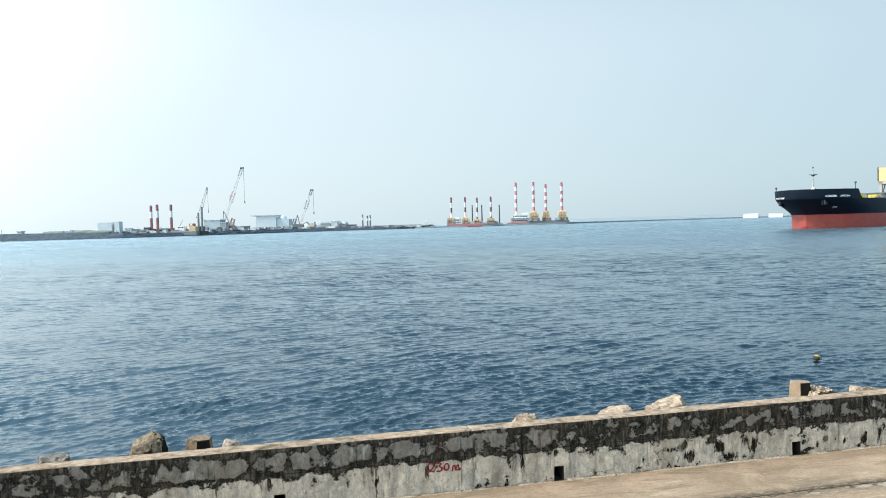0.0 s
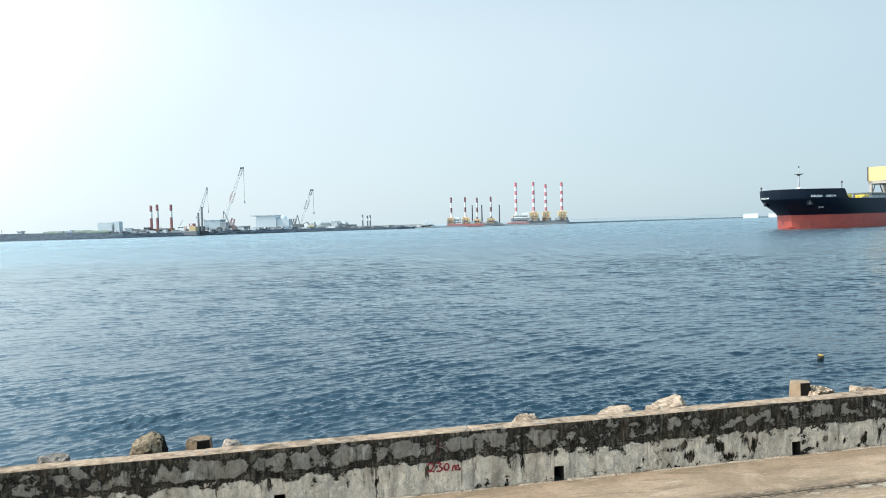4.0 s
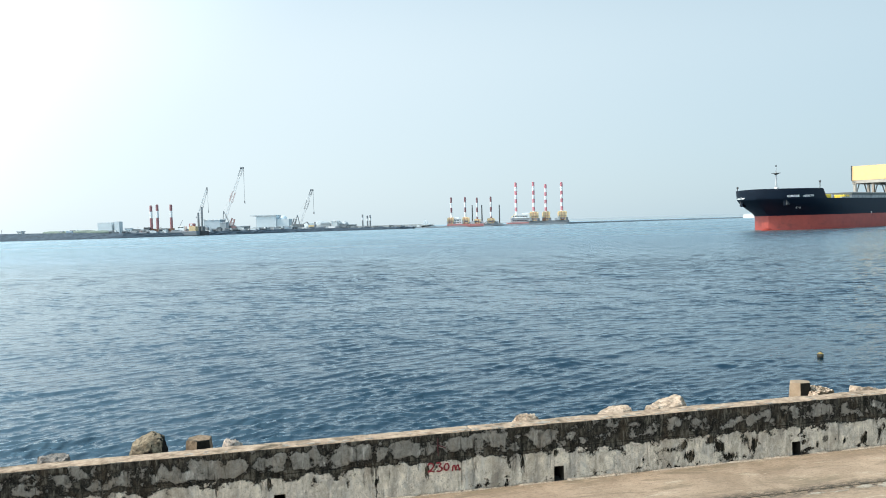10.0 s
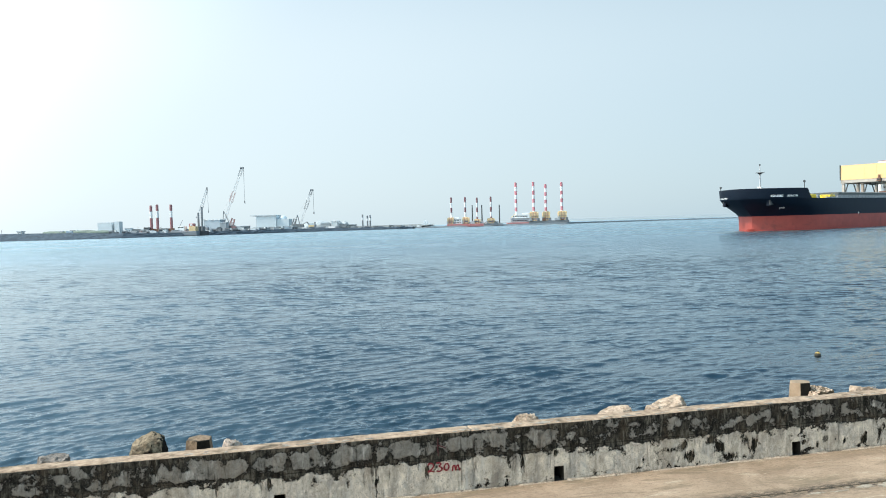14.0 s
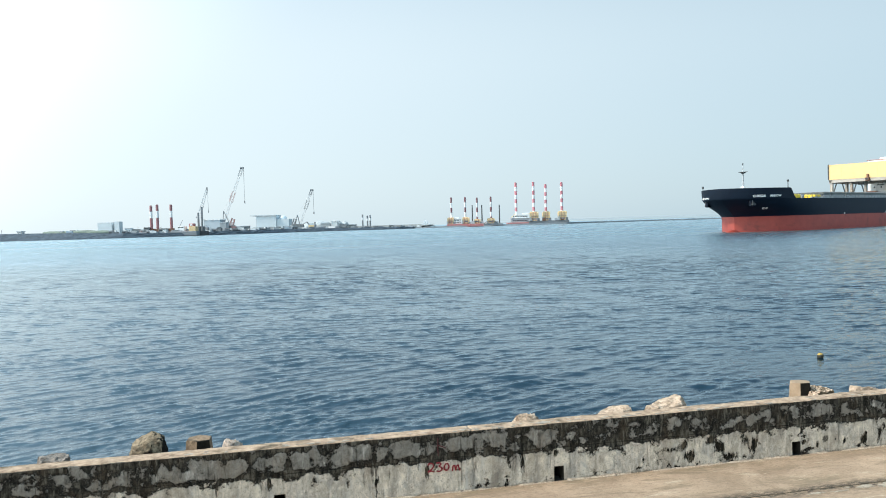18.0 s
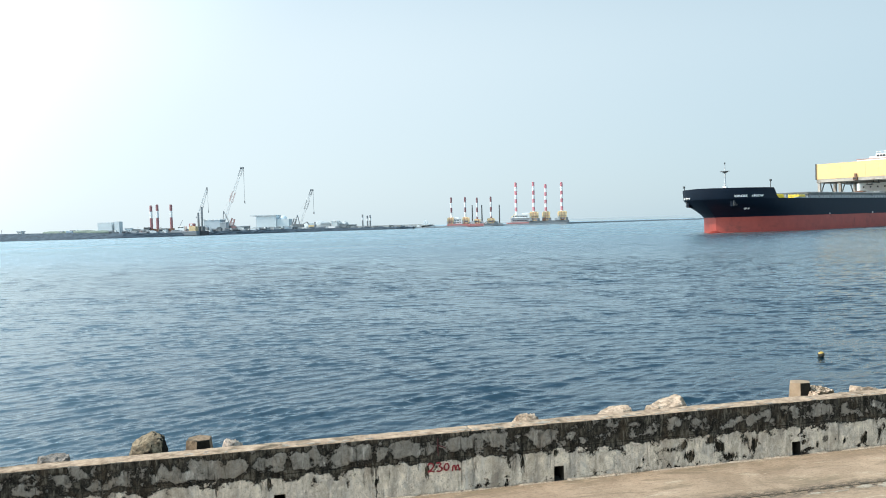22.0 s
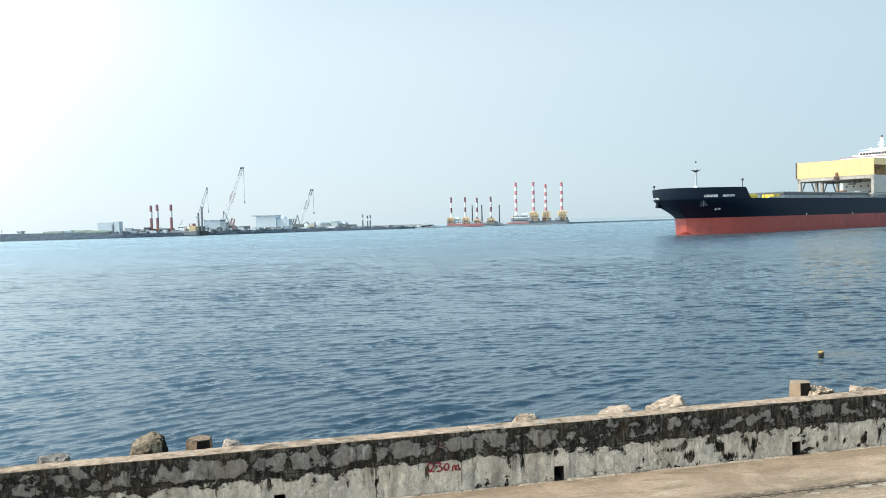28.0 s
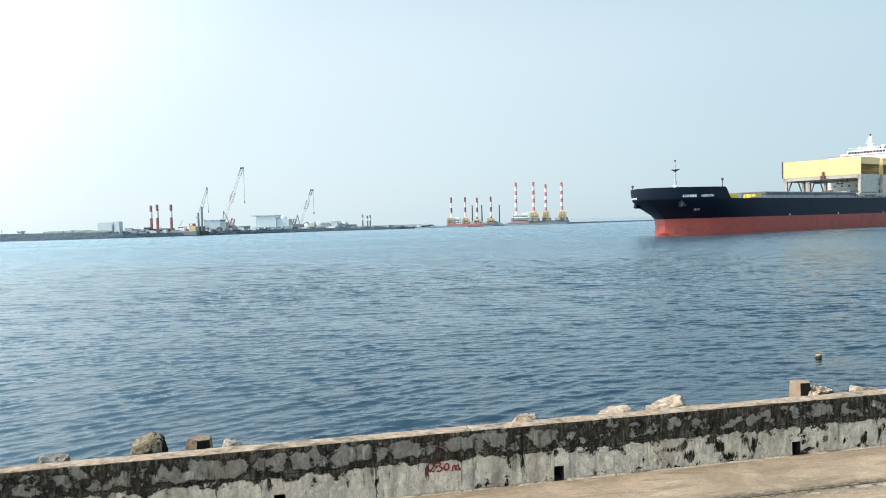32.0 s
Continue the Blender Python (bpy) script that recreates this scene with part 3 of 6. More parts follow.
PLASTER_EAST = [(1.49, 0.73, 0.26, 0.15), (2.15, 0.84, 0.15, 0.055), (2.18, 0.62, 0.075, 0.06), (2.49, 0.65, 0.085, 0.06), (2.64, 0.83, 0.09, 0.05),
                (3.03, 0.80, 0.10, 0.06), (3.84, 0.75, 0.14, 0.10), (4.25, 0.74, 0.16, 0.07), (4.34, 0.63, 0.15, 0.04), (3.24, 0.60, 0.05, 0.04),
                (4.83, 0.63, 0.055, 0.06), (5.0, 0.71, 0.10, 0.08), (5.2, 0.72, 0.08, 0.10), (5.5, 0.77, 0.13, 0.07), (5.64, 0.65, 0.055, 0.045),
                (6.03, 0.73, 0.10, 0.13), (5.78, 0.81, 0.045, 0.055), (6.64, 0.74, 0.18, 0.10), (7.13, 0.65, 0.25, 0.075), (7.49, 0.64, 0.09, 0.06), (7.65, 0.76, 0.07, 0.08)]
CRUST_SPOTS = [(3.73, 0.31, 0.15, 0.045), (4.06, 0.17, 0.10, 0.10), (3.97, 0.40, 0.07, 0.11), (4.8, 0.10, 0.18, 0.06), (4.61, 0.27, 0.10, 0.10), (5.07, 0.33, 0.045, 0.16),
               (5.24, 0.24, 0.07, 0.17), (4.44, 0.40, 0.08, 0.08), (6.22, 0.22, 0.09, 0.05), (6.49, 0.16, 0.02, 0.07), (7.01, 0.16, 0.03, 0.07), (7.42, 0.18, 0.07, 0.11),
               (7.72, 0.20, 0.04, 0.12), (1.18, 0.36, 0.035, 0.14), (1.73, 0.45, 0.06, 0.06), (1.49, 0.08, 0.02, 0.03), (-0.36, 0.36, 0.03, 0.14), (-1.12, 0.28, 0.028, 0.20), (-2.70, 0.44, 0.05, 0.10), (-2.31, 0.46, 0.08, 0.06)]


def spot_depth(spots, x, z):
    """How far inside the nearest spot a point of the wall's face lies, in metres (negative outside)."""
    best = -1.0
    for cx, cz, a, b in spots:
        if abs(x - cx) < a + 0.3:
            r = (abs((x - cx) / a) ** 2.6 + abs((z - cz) / b) ** 2.6) ** (1 / 2.6)
            best = max(best, (1 - r) * min(a, b))
    return best


def weathered(ob):
    """Marks where plaster still holds and where crust has run down, and lifts the plaster by its thickness."""
    me = ob.data
    held = me.attributes.new("plaster", "FLOAT", "POINT")
    crust = me.attributes.new("crust", "FLOAT", "POINT")
    for i, v in enumerate(me.vertices):
        x, z = v.co.x, v.co.z
        p = max(-1.0, min(1.0, spot_depth(PLASTER_WEST + PLASTER_EAST, x, z) / 0.055)) if z > COURSE - 0.03 else 0.0
        held.data[i].value = p
        crust.data[i].value = max(0.0, min(1.0, 0.5 + spot_depth(CRUST_SPOTS, x, z) / 0.09)) if z < COURSE + 0.02 else 0.0
        if v.co.y < 0.02:
            v.co.y -= 0.004 * max(0.0, p)
    return ob


def build_wall():
    wall = thing("sea_wall", "low weathered concrete parapet wall, flaking and stained black with algae", "wall", QUAY, kind="structure")
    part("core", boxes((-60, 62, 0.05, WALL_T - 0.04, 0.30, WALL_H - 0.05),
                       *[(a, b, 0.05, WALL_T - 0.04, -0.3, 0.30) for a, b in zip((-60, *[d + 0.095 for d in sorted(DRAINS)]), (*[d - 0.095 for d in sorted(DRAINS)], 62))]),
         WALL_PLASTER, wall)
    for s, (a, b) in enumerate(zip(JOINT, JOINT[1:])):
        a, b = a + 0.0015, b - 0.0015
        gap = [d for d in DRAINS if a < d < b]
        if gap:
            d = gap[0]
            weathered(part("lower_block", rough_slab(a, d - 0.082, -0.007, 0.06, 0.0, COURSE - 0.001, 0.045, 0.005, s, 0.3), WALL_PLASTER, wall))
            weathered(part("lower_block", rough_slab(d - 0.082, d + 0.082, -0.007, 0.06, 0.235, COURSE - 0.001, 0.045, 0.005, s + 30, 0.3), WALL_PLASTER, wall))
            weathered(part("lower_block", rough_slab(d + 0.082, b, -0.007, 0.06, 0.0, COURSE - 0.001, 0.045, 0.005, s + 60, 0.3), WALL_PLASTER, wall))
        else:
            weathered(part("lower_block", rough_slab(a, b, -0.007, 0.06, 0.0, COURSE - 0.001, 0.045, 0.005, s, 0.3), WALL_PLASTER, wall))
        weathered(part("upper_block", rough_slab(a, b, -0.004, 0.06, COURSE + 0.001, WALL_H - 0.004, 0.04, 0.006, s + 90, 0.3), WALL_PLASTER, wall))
    for s, (a, b) in enumerate(((-13.5, -7.352), (-7.35, 0.378), (0.38, 8.1), (8.102, 15.2))):
        part("coping", rough_slab(a, b, 0.004, WALL_T, WALL_H - 0.06, WALL_H + 0.006, 0.045, 0.009, 120), COPING, wall,
             "sunlit sandy coping with a worn edge", smooth=True)
    # the wall goes on beyond both ends of the view
    part("lower_block", boxes((-60, JOINT[0], -0.010, 0.06, 0, COURSE), (JOINT[-1], 62, -0.010, 0.06, 0, COURSE)), WALL_PLASTER, wall)
    part("upper_block", boxes((-60, JOINT[0], -0.004, 0.06, COURSE, WALL_H - 0.045), (JOINT[-1], 62, -0.004, 0.06, COURSE, WALL_H - 0.045)), WALL_PLASTER, wall)
    part("coping", boxes((-60, JOINT[0], -0.01, WALL_T, WALL_H - 0.045, WALL_H), (JOINT[-1], 62, -0.01, WALL_T, WALL_H - 0.045, WALL_H)), COPING, wall)
    for d in DRAINS:
        # black plates added inside each hole to paint its inner shade
        part("drain_shade", boxes((d - 0.083, d - 0.076, -0.002, WALL_T, 0.004, 0.24), (d + 0.076, d + 0.083, -0.002, WALL_T, 0.004, 0.24), (d - 0.076, d + 0.076, -0.002, WALL_T, 0.232, 0.24)),
             BLACK_HOLE, wall, "black plates standing in for shade inside the drain")
        part("drain_floor", boxes((d - 0.095, d + 0.095, 0.0, WALL_T, -0.05, 0.004)), BLACK_HOLE, wall, "dark drain floor")
    # pale flakes of plaster left on the coping, most of them near the middle
    bm = bmesh.new()
    rng = random.Random(23)
    for _ in range(80):
        x = rng.gauss(1.0, 2.6) if rng.random() < 0.75 else rng.uniform(-6.5, 8.5)
        y, a, b = 0.03 + abs(rng.gauss(0, 0.07)), rng.uniform(0.02, 0.09), rng.uniform(0.006, 0.022)
        ring = [(x + math.cos(k * 0.785) * a * rng.uniform(0.5, 1.2), y + math.sin(k * 0.785) * b * rng.uniform(0.5, 1.2)) for k in range(8)]
        top = [bm.verts.new((p, q, WALL_H + 0.014)) for p, q in ring]
        low = [bm.verts.new((p, q, WALL_H - 0.01)) for p, q in ring]
        bm.faces.new(top)
        for k in range(8):
            bm.faces.new((low[k], low[(k + 1) % 8], top[(k + 1) % 8], top[k]))
    tagged(part("lime_flakes", bm, LIME, wall, "pale flakes of old plaster"), kind="stuff")
    # a broken fillet of pale mortar along the foot
    bm = bmesh.new()
    last = None
    for i in range(640):
        x = -7 + i * 0.025
        w = 0.026 + 0.05 * noise.noise(Vector((x * 1.7, 3, 0))) + 0.022 * noise.noise(Vector((x * 9, 7, 0)))
        ring = None
        if w > 0.012 and min(abs(x - d) for d in DRAINS) > 0.12:
            h = w * (0.55 + 0.25 * noise.noise(Vector((x * 14, 1, 0))))
            ring = [bm.verts.new(c) for c in ((x, 0.01, h), (x, -0.012 - w * 0.35, h * 0.9), (x, -0.012 - w, 0.001), (x, 0.01, 0.001))]
        if ring and last:
            for k in range(4):
                bm.faces.new((last[k], ring[k], ring[(k + 1) % 4], last[(k + 1) % 4]))
        last = ring
    part("mortar_fillet", bm, FILLET, wall, "broken pale mortar along the wall's foot")
    # crumbs of mortar along the foot
    bm = bmesh.new()
    rng = random.Random(4)
    for _ in range(260):
        x, y, r = rng.uniform(-7, 9), -0.018 - abs(rng.gauss(0, 0.05)), rng.uniform(0.004, 0.012)
        tube(bm, (x, y, 0), (x + rng.uniform(-r, r), y, r * 0.9), r, r * 0.6, 5)
    tagged(part("mortar_crumbs", bm, COPING, wall), kind="stuff")
    return wall


def lettering(name, text, size, material, parent, place, depth=0.004):
    """Text laid on a surface by place(u, v), which gives a point for a letter's point."""
    cu = bpy.data.curves.new(name, "FONT")
    cu.body, cu.size, cu.resolution_u, cu.offset = text, size, 3, size * 0.025
    tmp = bpy.data.objects.new(name, cu)
    scene.collection.objects.link(tmp)
    me = bpy.data.meshes.new_from_object(tmp.evaluated_get(bpy.context.evaluated_depsgraph_get()))
    bpy.data.objects.remove(tmp)
    for v in me.vertices:
        v.co = place(v.co.x, v.co.y)
    me.materials.clear()
    me.materials.append(material)
    ob = new(name, me)
    ob.parent = parent
    return ob


def brush(points, r=0.013):
    """A hand-sprayed stroke through points (s, z) on the wall's face."""
    bm = bmesh.new()
    for (a, b), (c, d) in zip(points, points[1:]):
        tube(bm, (a, -0.0200, b), (c, -0.0200, d), r, r, 6)
    for v in bm.verts:
        v.co.y = -0.0200 + (v.co.y + 0.0200) * 0.3
    return bm


sea_wall = build_wall()


def paint_marks():
    mark = thing("painted_mark", "hand-sprayed red distance mark on the parapet wall", "graffiti", QUAY)
    part("digit", brush([(-0.335, 0.452), (-0.30, 0.482), (-0.255, 0.470), (-0.245, 0.43), (-0.28, 0.385), (-0.335, 0.350), (-0.29, 0.362), (-0.235, 0.352)]), RED_SPRAY, mark)
    part("digit", brush([(-0.20, 0.475), (-0.15, 0.480), (-0.125, 0.455), (-0.165, 0.425), (-0.115, 0.40), (-0.115, 0.365), (-0.155, 0.345), (-0.20, 0.355)]), RED_SPRAY, mark)
    part("digit", brush([(-0.045, 0.455), (-0.075, 0.43), (-0.085, 0.385), (-0.06, 0.352), (-0.025, 0.36), (-0.005, 0.40), (-0.015, 0.445), (-0.045, 0.455)]), RED_SPRAY, mark)
    part("letter", brush([(0.045, 0.330), (0.055, 0.405), (0.085, 0.415), (0.10, 0.335), (0.11, 0.405), (0.14, 0.415), (0.155, 0.345), (0.17, 0.33)]), RED_SPRAY, mark)
    part("stroke", brush([(-0.165, 0.86), (-0.172, 0.72), (-0.168, 0.585)], 0.008), OLD_RED, mark, "faded dark red stroke")
    part("stroke", brush([(-0.165, 0.745), (-0.11, 0.725), (-0.045, 0.69)], 0.009), OLD_RED, mark, "faded dark red stroke")


paint_marks()

pavement = tagged(part("pavement", boxes((-70, 70, -60, 0.0, -2.6, 0.0)), PAVING, None), "sandy tan concrete pavement, dusty and stained", "pavement", kind="structure")
pavement.matrix_basis = QUAY
bm = bmesh.new()
for i, (d0, d1, z0, z1) in enumerate(((0.10, 1.5, 0.42, 0.36), (1.5, 6.2, 0.36, -2.3))):
    vs = [bm.verts.new(c) for c in ((-70, d0, z0), (70, d0, z0), (70, d1, z1), (-70, d1, z1))]
    bm.faces.new(vs)
slope = tagged(part("revetment", bm, DARK_STONE, None), "dark rubble slope behind the parapet wall", "revetment", kind="structure")
slope.matrix_basis = QUAY


def boulder(seed, rx, ry, rz, flat=0.5, cuts=3, cut_by=(), facets=9, knobs=1.0):
    """A broken block: a subdivided box cut by random planes, then roughened."""
    rng = random.Random(seed)
    bm = bmesh.new()
    bmesh.ops.create_icosphere(bm, subdivisions=cuts, radius=1.0)
    planes = []
    for _ in range(facets):
        n = Vector((rng.gauss(0, 1), rng.gauss(0, 1), rng.gauss(0, 1))).normalized()
        planes.append((n, rng.uniform(0.55, 0.85)))
    if cut_by:
        planes += [(Vector(c[:3]).normalized(), c[3]) for c in cut_by]
    else:
        planes.append((Vector((rng.uniform(-0.2, 0.2), rng.uniform(-0.2, 0.2), 1)).normalized(), flat))
    for v in bm.verts:
        for n, d in planes:
            over = v.co.dot(n) - d
            if over > 0:
                v.co -= n * over
        v.co += noise.noise_vector(v.co * 2.6 + Vector((seed, 0, 0))) * 0.07 + noise.noise_vector(v.co * 8 + Vector((0, seed, 0))) * 0.045 * knobs + noise.noise_vector(v.co * 22 + Vector((0, 0, seed))) * 0.03 * knobs
        v.co = Vector((v.co.x * rx, v.co.y * ry, v.co.z * rz))
    return bm


def darken_side(ob, side_tone, way, limit):
    """Darker material, mostly painted shade, on the faces of a stone that look the given way."""
    ob.data.materials.append(side_tone)
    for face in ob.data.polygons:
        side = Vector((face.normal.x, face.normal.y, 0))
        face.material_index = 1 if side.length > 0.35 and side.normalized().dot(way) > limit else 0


def rough_block(seed, rx, ry, rz, cuts=22):
    """A squarish lump of rubble concrete, its top falling away to one side, pitted all over."""
    bm = bmesh.new()
    grid = {}
    def vert(c):
        if c not in grid:
            p = Vector([2 * q / cuts - 1 for q in c])
            p *= 1 - 0.13 * max(0.0, p.length_squared - 1.2)            # worn corners
            if p.z > 0:
                p.z -= p.z * (0.24 * max(0.0, 0.15 - p.x) + 0.10 * max(0.0, -p.y))
                p.x -= 0.12 * p.z * (p.x > 0) * p.x
            p = Vector((p.x * rx, p.y * ry, p.z * rz))
            p += noise.noise_vector(p * 6 + Vector((seed, 0, 0))) * 0.03 + noise.noise_vector(p * 19 + Vector((0, seed, 0))) * 0.017
            p += noise.noise_vector(p * 48 + Vector((0, 0, seed))) * 0.008
            grid[c] = bm.verts.new(p)
        return grid[c]
    for axis in range(3):
        for end in (0, cuts):
            for i in range(cuts):
                for k in range(cuts):
                    ring = []
                    for a, b in ((i, k), (i + 1, k), (i + 1, k + 1), (i, k + 1)):
                        c = [a, b]
                        c.insert(axis, end)
                        ring.append(vert(tuple(c)))
                    bm.faces.new(ring)
    return bm


def rock_thing(name, label, seed, x, d, top, rx, ry, rz, material, turn=0, flat=0.62, side_tone=None, way=(0.9, -0.43, 0), **shape):
    ob = tagged(part(name, boulder(seed, rx, ry, rz, flat, 5, **shape), material, None), label, "rock", "rocks behind the parapet")
    if side_tone:
        darken_side(ob, side_tone, Vector(way), 0.62)
    ob.matrix_basis = QUAY @ pose(x, d, top - rz * flat, 0, 0, turn)
    return ob


def tetrapod(label, x, d, top, r, material, turn=0, tilt=0, length=0.95, side_tone=None):
    """A four-legged armour block with one blunt leg standing up."""
    bm = bmesh.new()
    c = Vector((0, 0, 0))
    legs = [Vector((0, 0, 1))] + [Vector((math.cos(a) * 0.943, math.sin(a) * 0.943, -0.333)) for a in (0.4, 0.4 + 2.094, 0.4 + 4.189)]
    for leg in legs[1:]:
        tube(bm, c, leg * length, r * 1.55, r, 8)
    tube(bm, c, legs[0] * length, r * 1.5, r, 6)
    for v in bm.verts:
        v.co += noise.noise_vector(v.co * 4 + Vector((x, 0, 0))) * 0.015
    bmesh.ops.bevel(bm, geom=[e for e in bm.edges if e.calc_length() < r * 1.0 and (e.verts[0].co.length > length * 0.9 and e.verts[1].co.length > length * 0.9)],
                    offset=0.014, segments=1, affect="EDGES")
    ob = tagged(part("tetrapod", bm, material, None), label, "armour block", "armour blocks behind the parapet")
    if side_tone:
        darken_side(ob, side_tone, pose(0, 0, 0, 0, 0, -turn) @ Vector((0.5, -0.87, 0)), 0.58)
    ob.matrix_basis = QUAY @ pose(x, d, top - length, tilt, 0, turn)
    return ob


def build_rocks():
    rock_thing("rock", "flat weathered stone lying behind the parapet", 3, -5.74, 0.80, 0.85, 0.28, 0.22, 0.34, GREY_STONE, 0, 0.5,
               cut_by=((0.05, -0.1, 1, 0.5), (-1, -0.3, 0.4, 0.72), (1, -0.2, 0.3, 0.8), (0.1, -1, 0.2, 0.6)), facets=3)
    block = tagged(part("rock", rough_block(8, 0.265, 0.23, 0.46), DARK_STONE, None), "large dark rough block of rock standing above the parapet", "rock", "rocks behind the parapet")
    # shade painted on the block's right-hand face
    darken_side(block, SHADE_DARK, Vector((1, 0, 0)), 0.75)
    block.matrix_basis = QUAY @ pose(-4.415, 0.85, 0.622, 0, 0, 0)
    # front-right faces of the leg are painted dark, as its shaded side
    tetrapod("dark concrete armour block leg showing above the parapet", -3.70, 0.92, 0.925, 0.198, BROWN_ARMOUR, -35, 0, side_tone=SHADE_DARK)
    rock_thing("rock", "small pale broken stone on the parapet's edge", 14, -3.20, 0.62, 0.915, 0.17, 0.14, 0.26, WHITE_STONE, 40, knobs=2.0)
    rock_thing("rock", "pale crumbling lump of coral stone", 21, 1.46, 0.62, 0.90, 0.25, 0.2, 0.30, STONE, 0, 0.8,
               cut_by=((0, 0, 1, 0.85),), facets=0, knobs=2.6)
    rock_thing("rock", "flat pale stone lying behind the parapet", 27, 3.14, 0.80, 0.81, 0.34, 0.24, 0.34, STONE, 0, 0.46,
               cut_by=((-0.22, -0.15, 1, 0.44), (0.8, -0.6, 0.15, 0.72), (-0.2, -1, 0.3, 0.62)), facets=3, knobs=0.6)
    rock_thing("rock", "large pale slab of stone above the parapet", 33, 4.20, 0.80, 0.885, 0.43, 0.28, 0.50, STONE, 0, 0.55,
               cut_by=((-0.22, -0.18, 1, 0.50), (0.75, -0.35, 0.55, 0.66), (-0.1, -1, 0.35, 0.6)), facets=2, knobs=0.5)
    rock_thing("rock", "low pale stone beside the larger slab", 35, 3.76, 0.62, 0.90, 0.2, 0.16, 0.22, STONE, 20)
    # this leg gets the same painted shade on its right
    tetrapod("tan concrete armour block leg standing above the parapet", 6.86, 0.92, 1.03, 0.185, ARMOUR, -6, 0, side_tone=SHADE_DARK)
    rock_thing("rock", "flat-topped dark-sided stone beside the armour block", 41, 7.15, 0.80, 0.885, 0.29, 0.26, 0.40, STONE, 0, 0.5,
               cut_by=((0.02, -0.06, 1, 0.5), (0.15, -1, -0.12, 0.6), (1, -0.2, 0, 0.85)), facets=0, side_tone=DARK_ARMOUR, way=(0.3, -0.95, -0.25))
    rock_thing("rock", "flat bleached stone on the parapet's far edge", 52, 8.10, 0.75, 0.855, 0.32, 0.2, 0.45, STONE, 8, 0.28)


build_rocks()


def build_slab_joint():
    """The open, dirt-filled joint in the pavement, with chipped pale edges and weeds."""
    joint = thing("slab_joint", "dirt-filled pavement joint with a chipped pale edge and dry weeds", "joint", QUAY, kind="structure")
    rng = random.Random(6)
    def strip(x0, x1, centre, half, step, seed, z):
        bm = bmesh.new()
        rows = []
        for i in range(int((x1 - x0) / step) + 1):
            x = x0 + i * step
            c = centre + 0.03 * noise.noise(Vector((x * 1.3, seed, 0)))
            w = max(0.004, half * (0.75 + 1.1 * noise.noise(Vector((x * 2.6, seed + 5, 0))) + 0.6 * noise.noise(Vector((x * 11, seed + 9, 0)))))
            rows.append((bm.verts.new((x, c - w, z)), bm.verts.new((x, c - w * 0.3, z + 0.008)), bm.verts.new((x, c + w, z))))
        for a, b in zip(rows, rows[1:]):
            bm.faces.new((a[0], b[0], b[1], a[1]))
            bm.faces.new((a[1], b[1], b[2], a[2]))
        return bm
    part("dirt", strip(-12, 16, -1.545, 0.007, 0.04, 1, 0.002), CRACK_DIRT, joint, "dark dirt in the joint")
    def chip(x, y, rx, ry, seed):
        bm = bmesh.new()
        ring = []
        for k in range(26):
            a = 2 * math.pi * k / 26
            w = 1 + 0.75 * noise.noise(Vector((math.cos(a) * 1.4, math.sin(a) * 1.4, seed))) + 0.35 * noise.noise(Vector((math.cos(a) * 4, math.sin(a) * 4, seed)))
            ring.append((x + math.cos(a) * rx * w, y + math.sin(a) * ry * w))
        top = [bm.verts.new((p, q, 0.008)) for p, q in ring]
        low = [bm.verts.new((x + (p - x) * 1.06, y + (q - y) * 1.06, -0.002)) for p, q in ring]
        bm.faces.new(top)
        for k in range(26):
            bm.faces.new((low[k], low[(k + 1) % 26], top[(k + 1) % 26], top[k]))
        return bm
    for k, (x, y, rx, ry) in enumerate(((6.02, -1.655, 0.15, 0.045), (6.35, -1.67, 0.17, 0.075), (6.62, -1.63, 0.12, 0.05), (5.5, -1.71, 0.13, 0.018), (5.12, -1.69, 0.12, 0.022), (5.7, -1.62, 0.06, 0.02),
                                        (6.9, -1.67, 0.3, 0.05), (7.5, -1.66, 0.26, 0.04), (2.1, -1.70, 0.3, 0.02))):
        part("chipped_edge", chip(x, y, rx, ry, 3.7 * k), WORN_EDGE, joint, "pale chipped slab edge")
    bm = bmesh.new()
    for _ in range(90):
        x = rng.uniform(3.6, 8)
        y = -1.53 + rng.gauss(0, 0.05)
        tube(bm, (x, y, 0), (x + rng.uniform(-0.03, 0.03), y + rng.uniform(-0.03, 0.03), rng.uniform(0.008, 0.02)), 0.004, 0.001, 3)
    tagged(part("dry_weeds", bm, CRACK_DIRT, joint), kind="stuff")


build_slab_joint()


# ---- the cargo ship; its space runs aft along x from the stem at the waterline ----
BEAM, BOOT_Z, DECK_Z, LENGTH = 16.0, 5.1, 10.9, 176.0
FC_END = 11.5                                  # aft end of the forecastle


def smoothstep(a, b, v):
    t = min(1.0, max(0.0, (v - a) / (b - a)))
    return t * t * (3 - 2 * t)


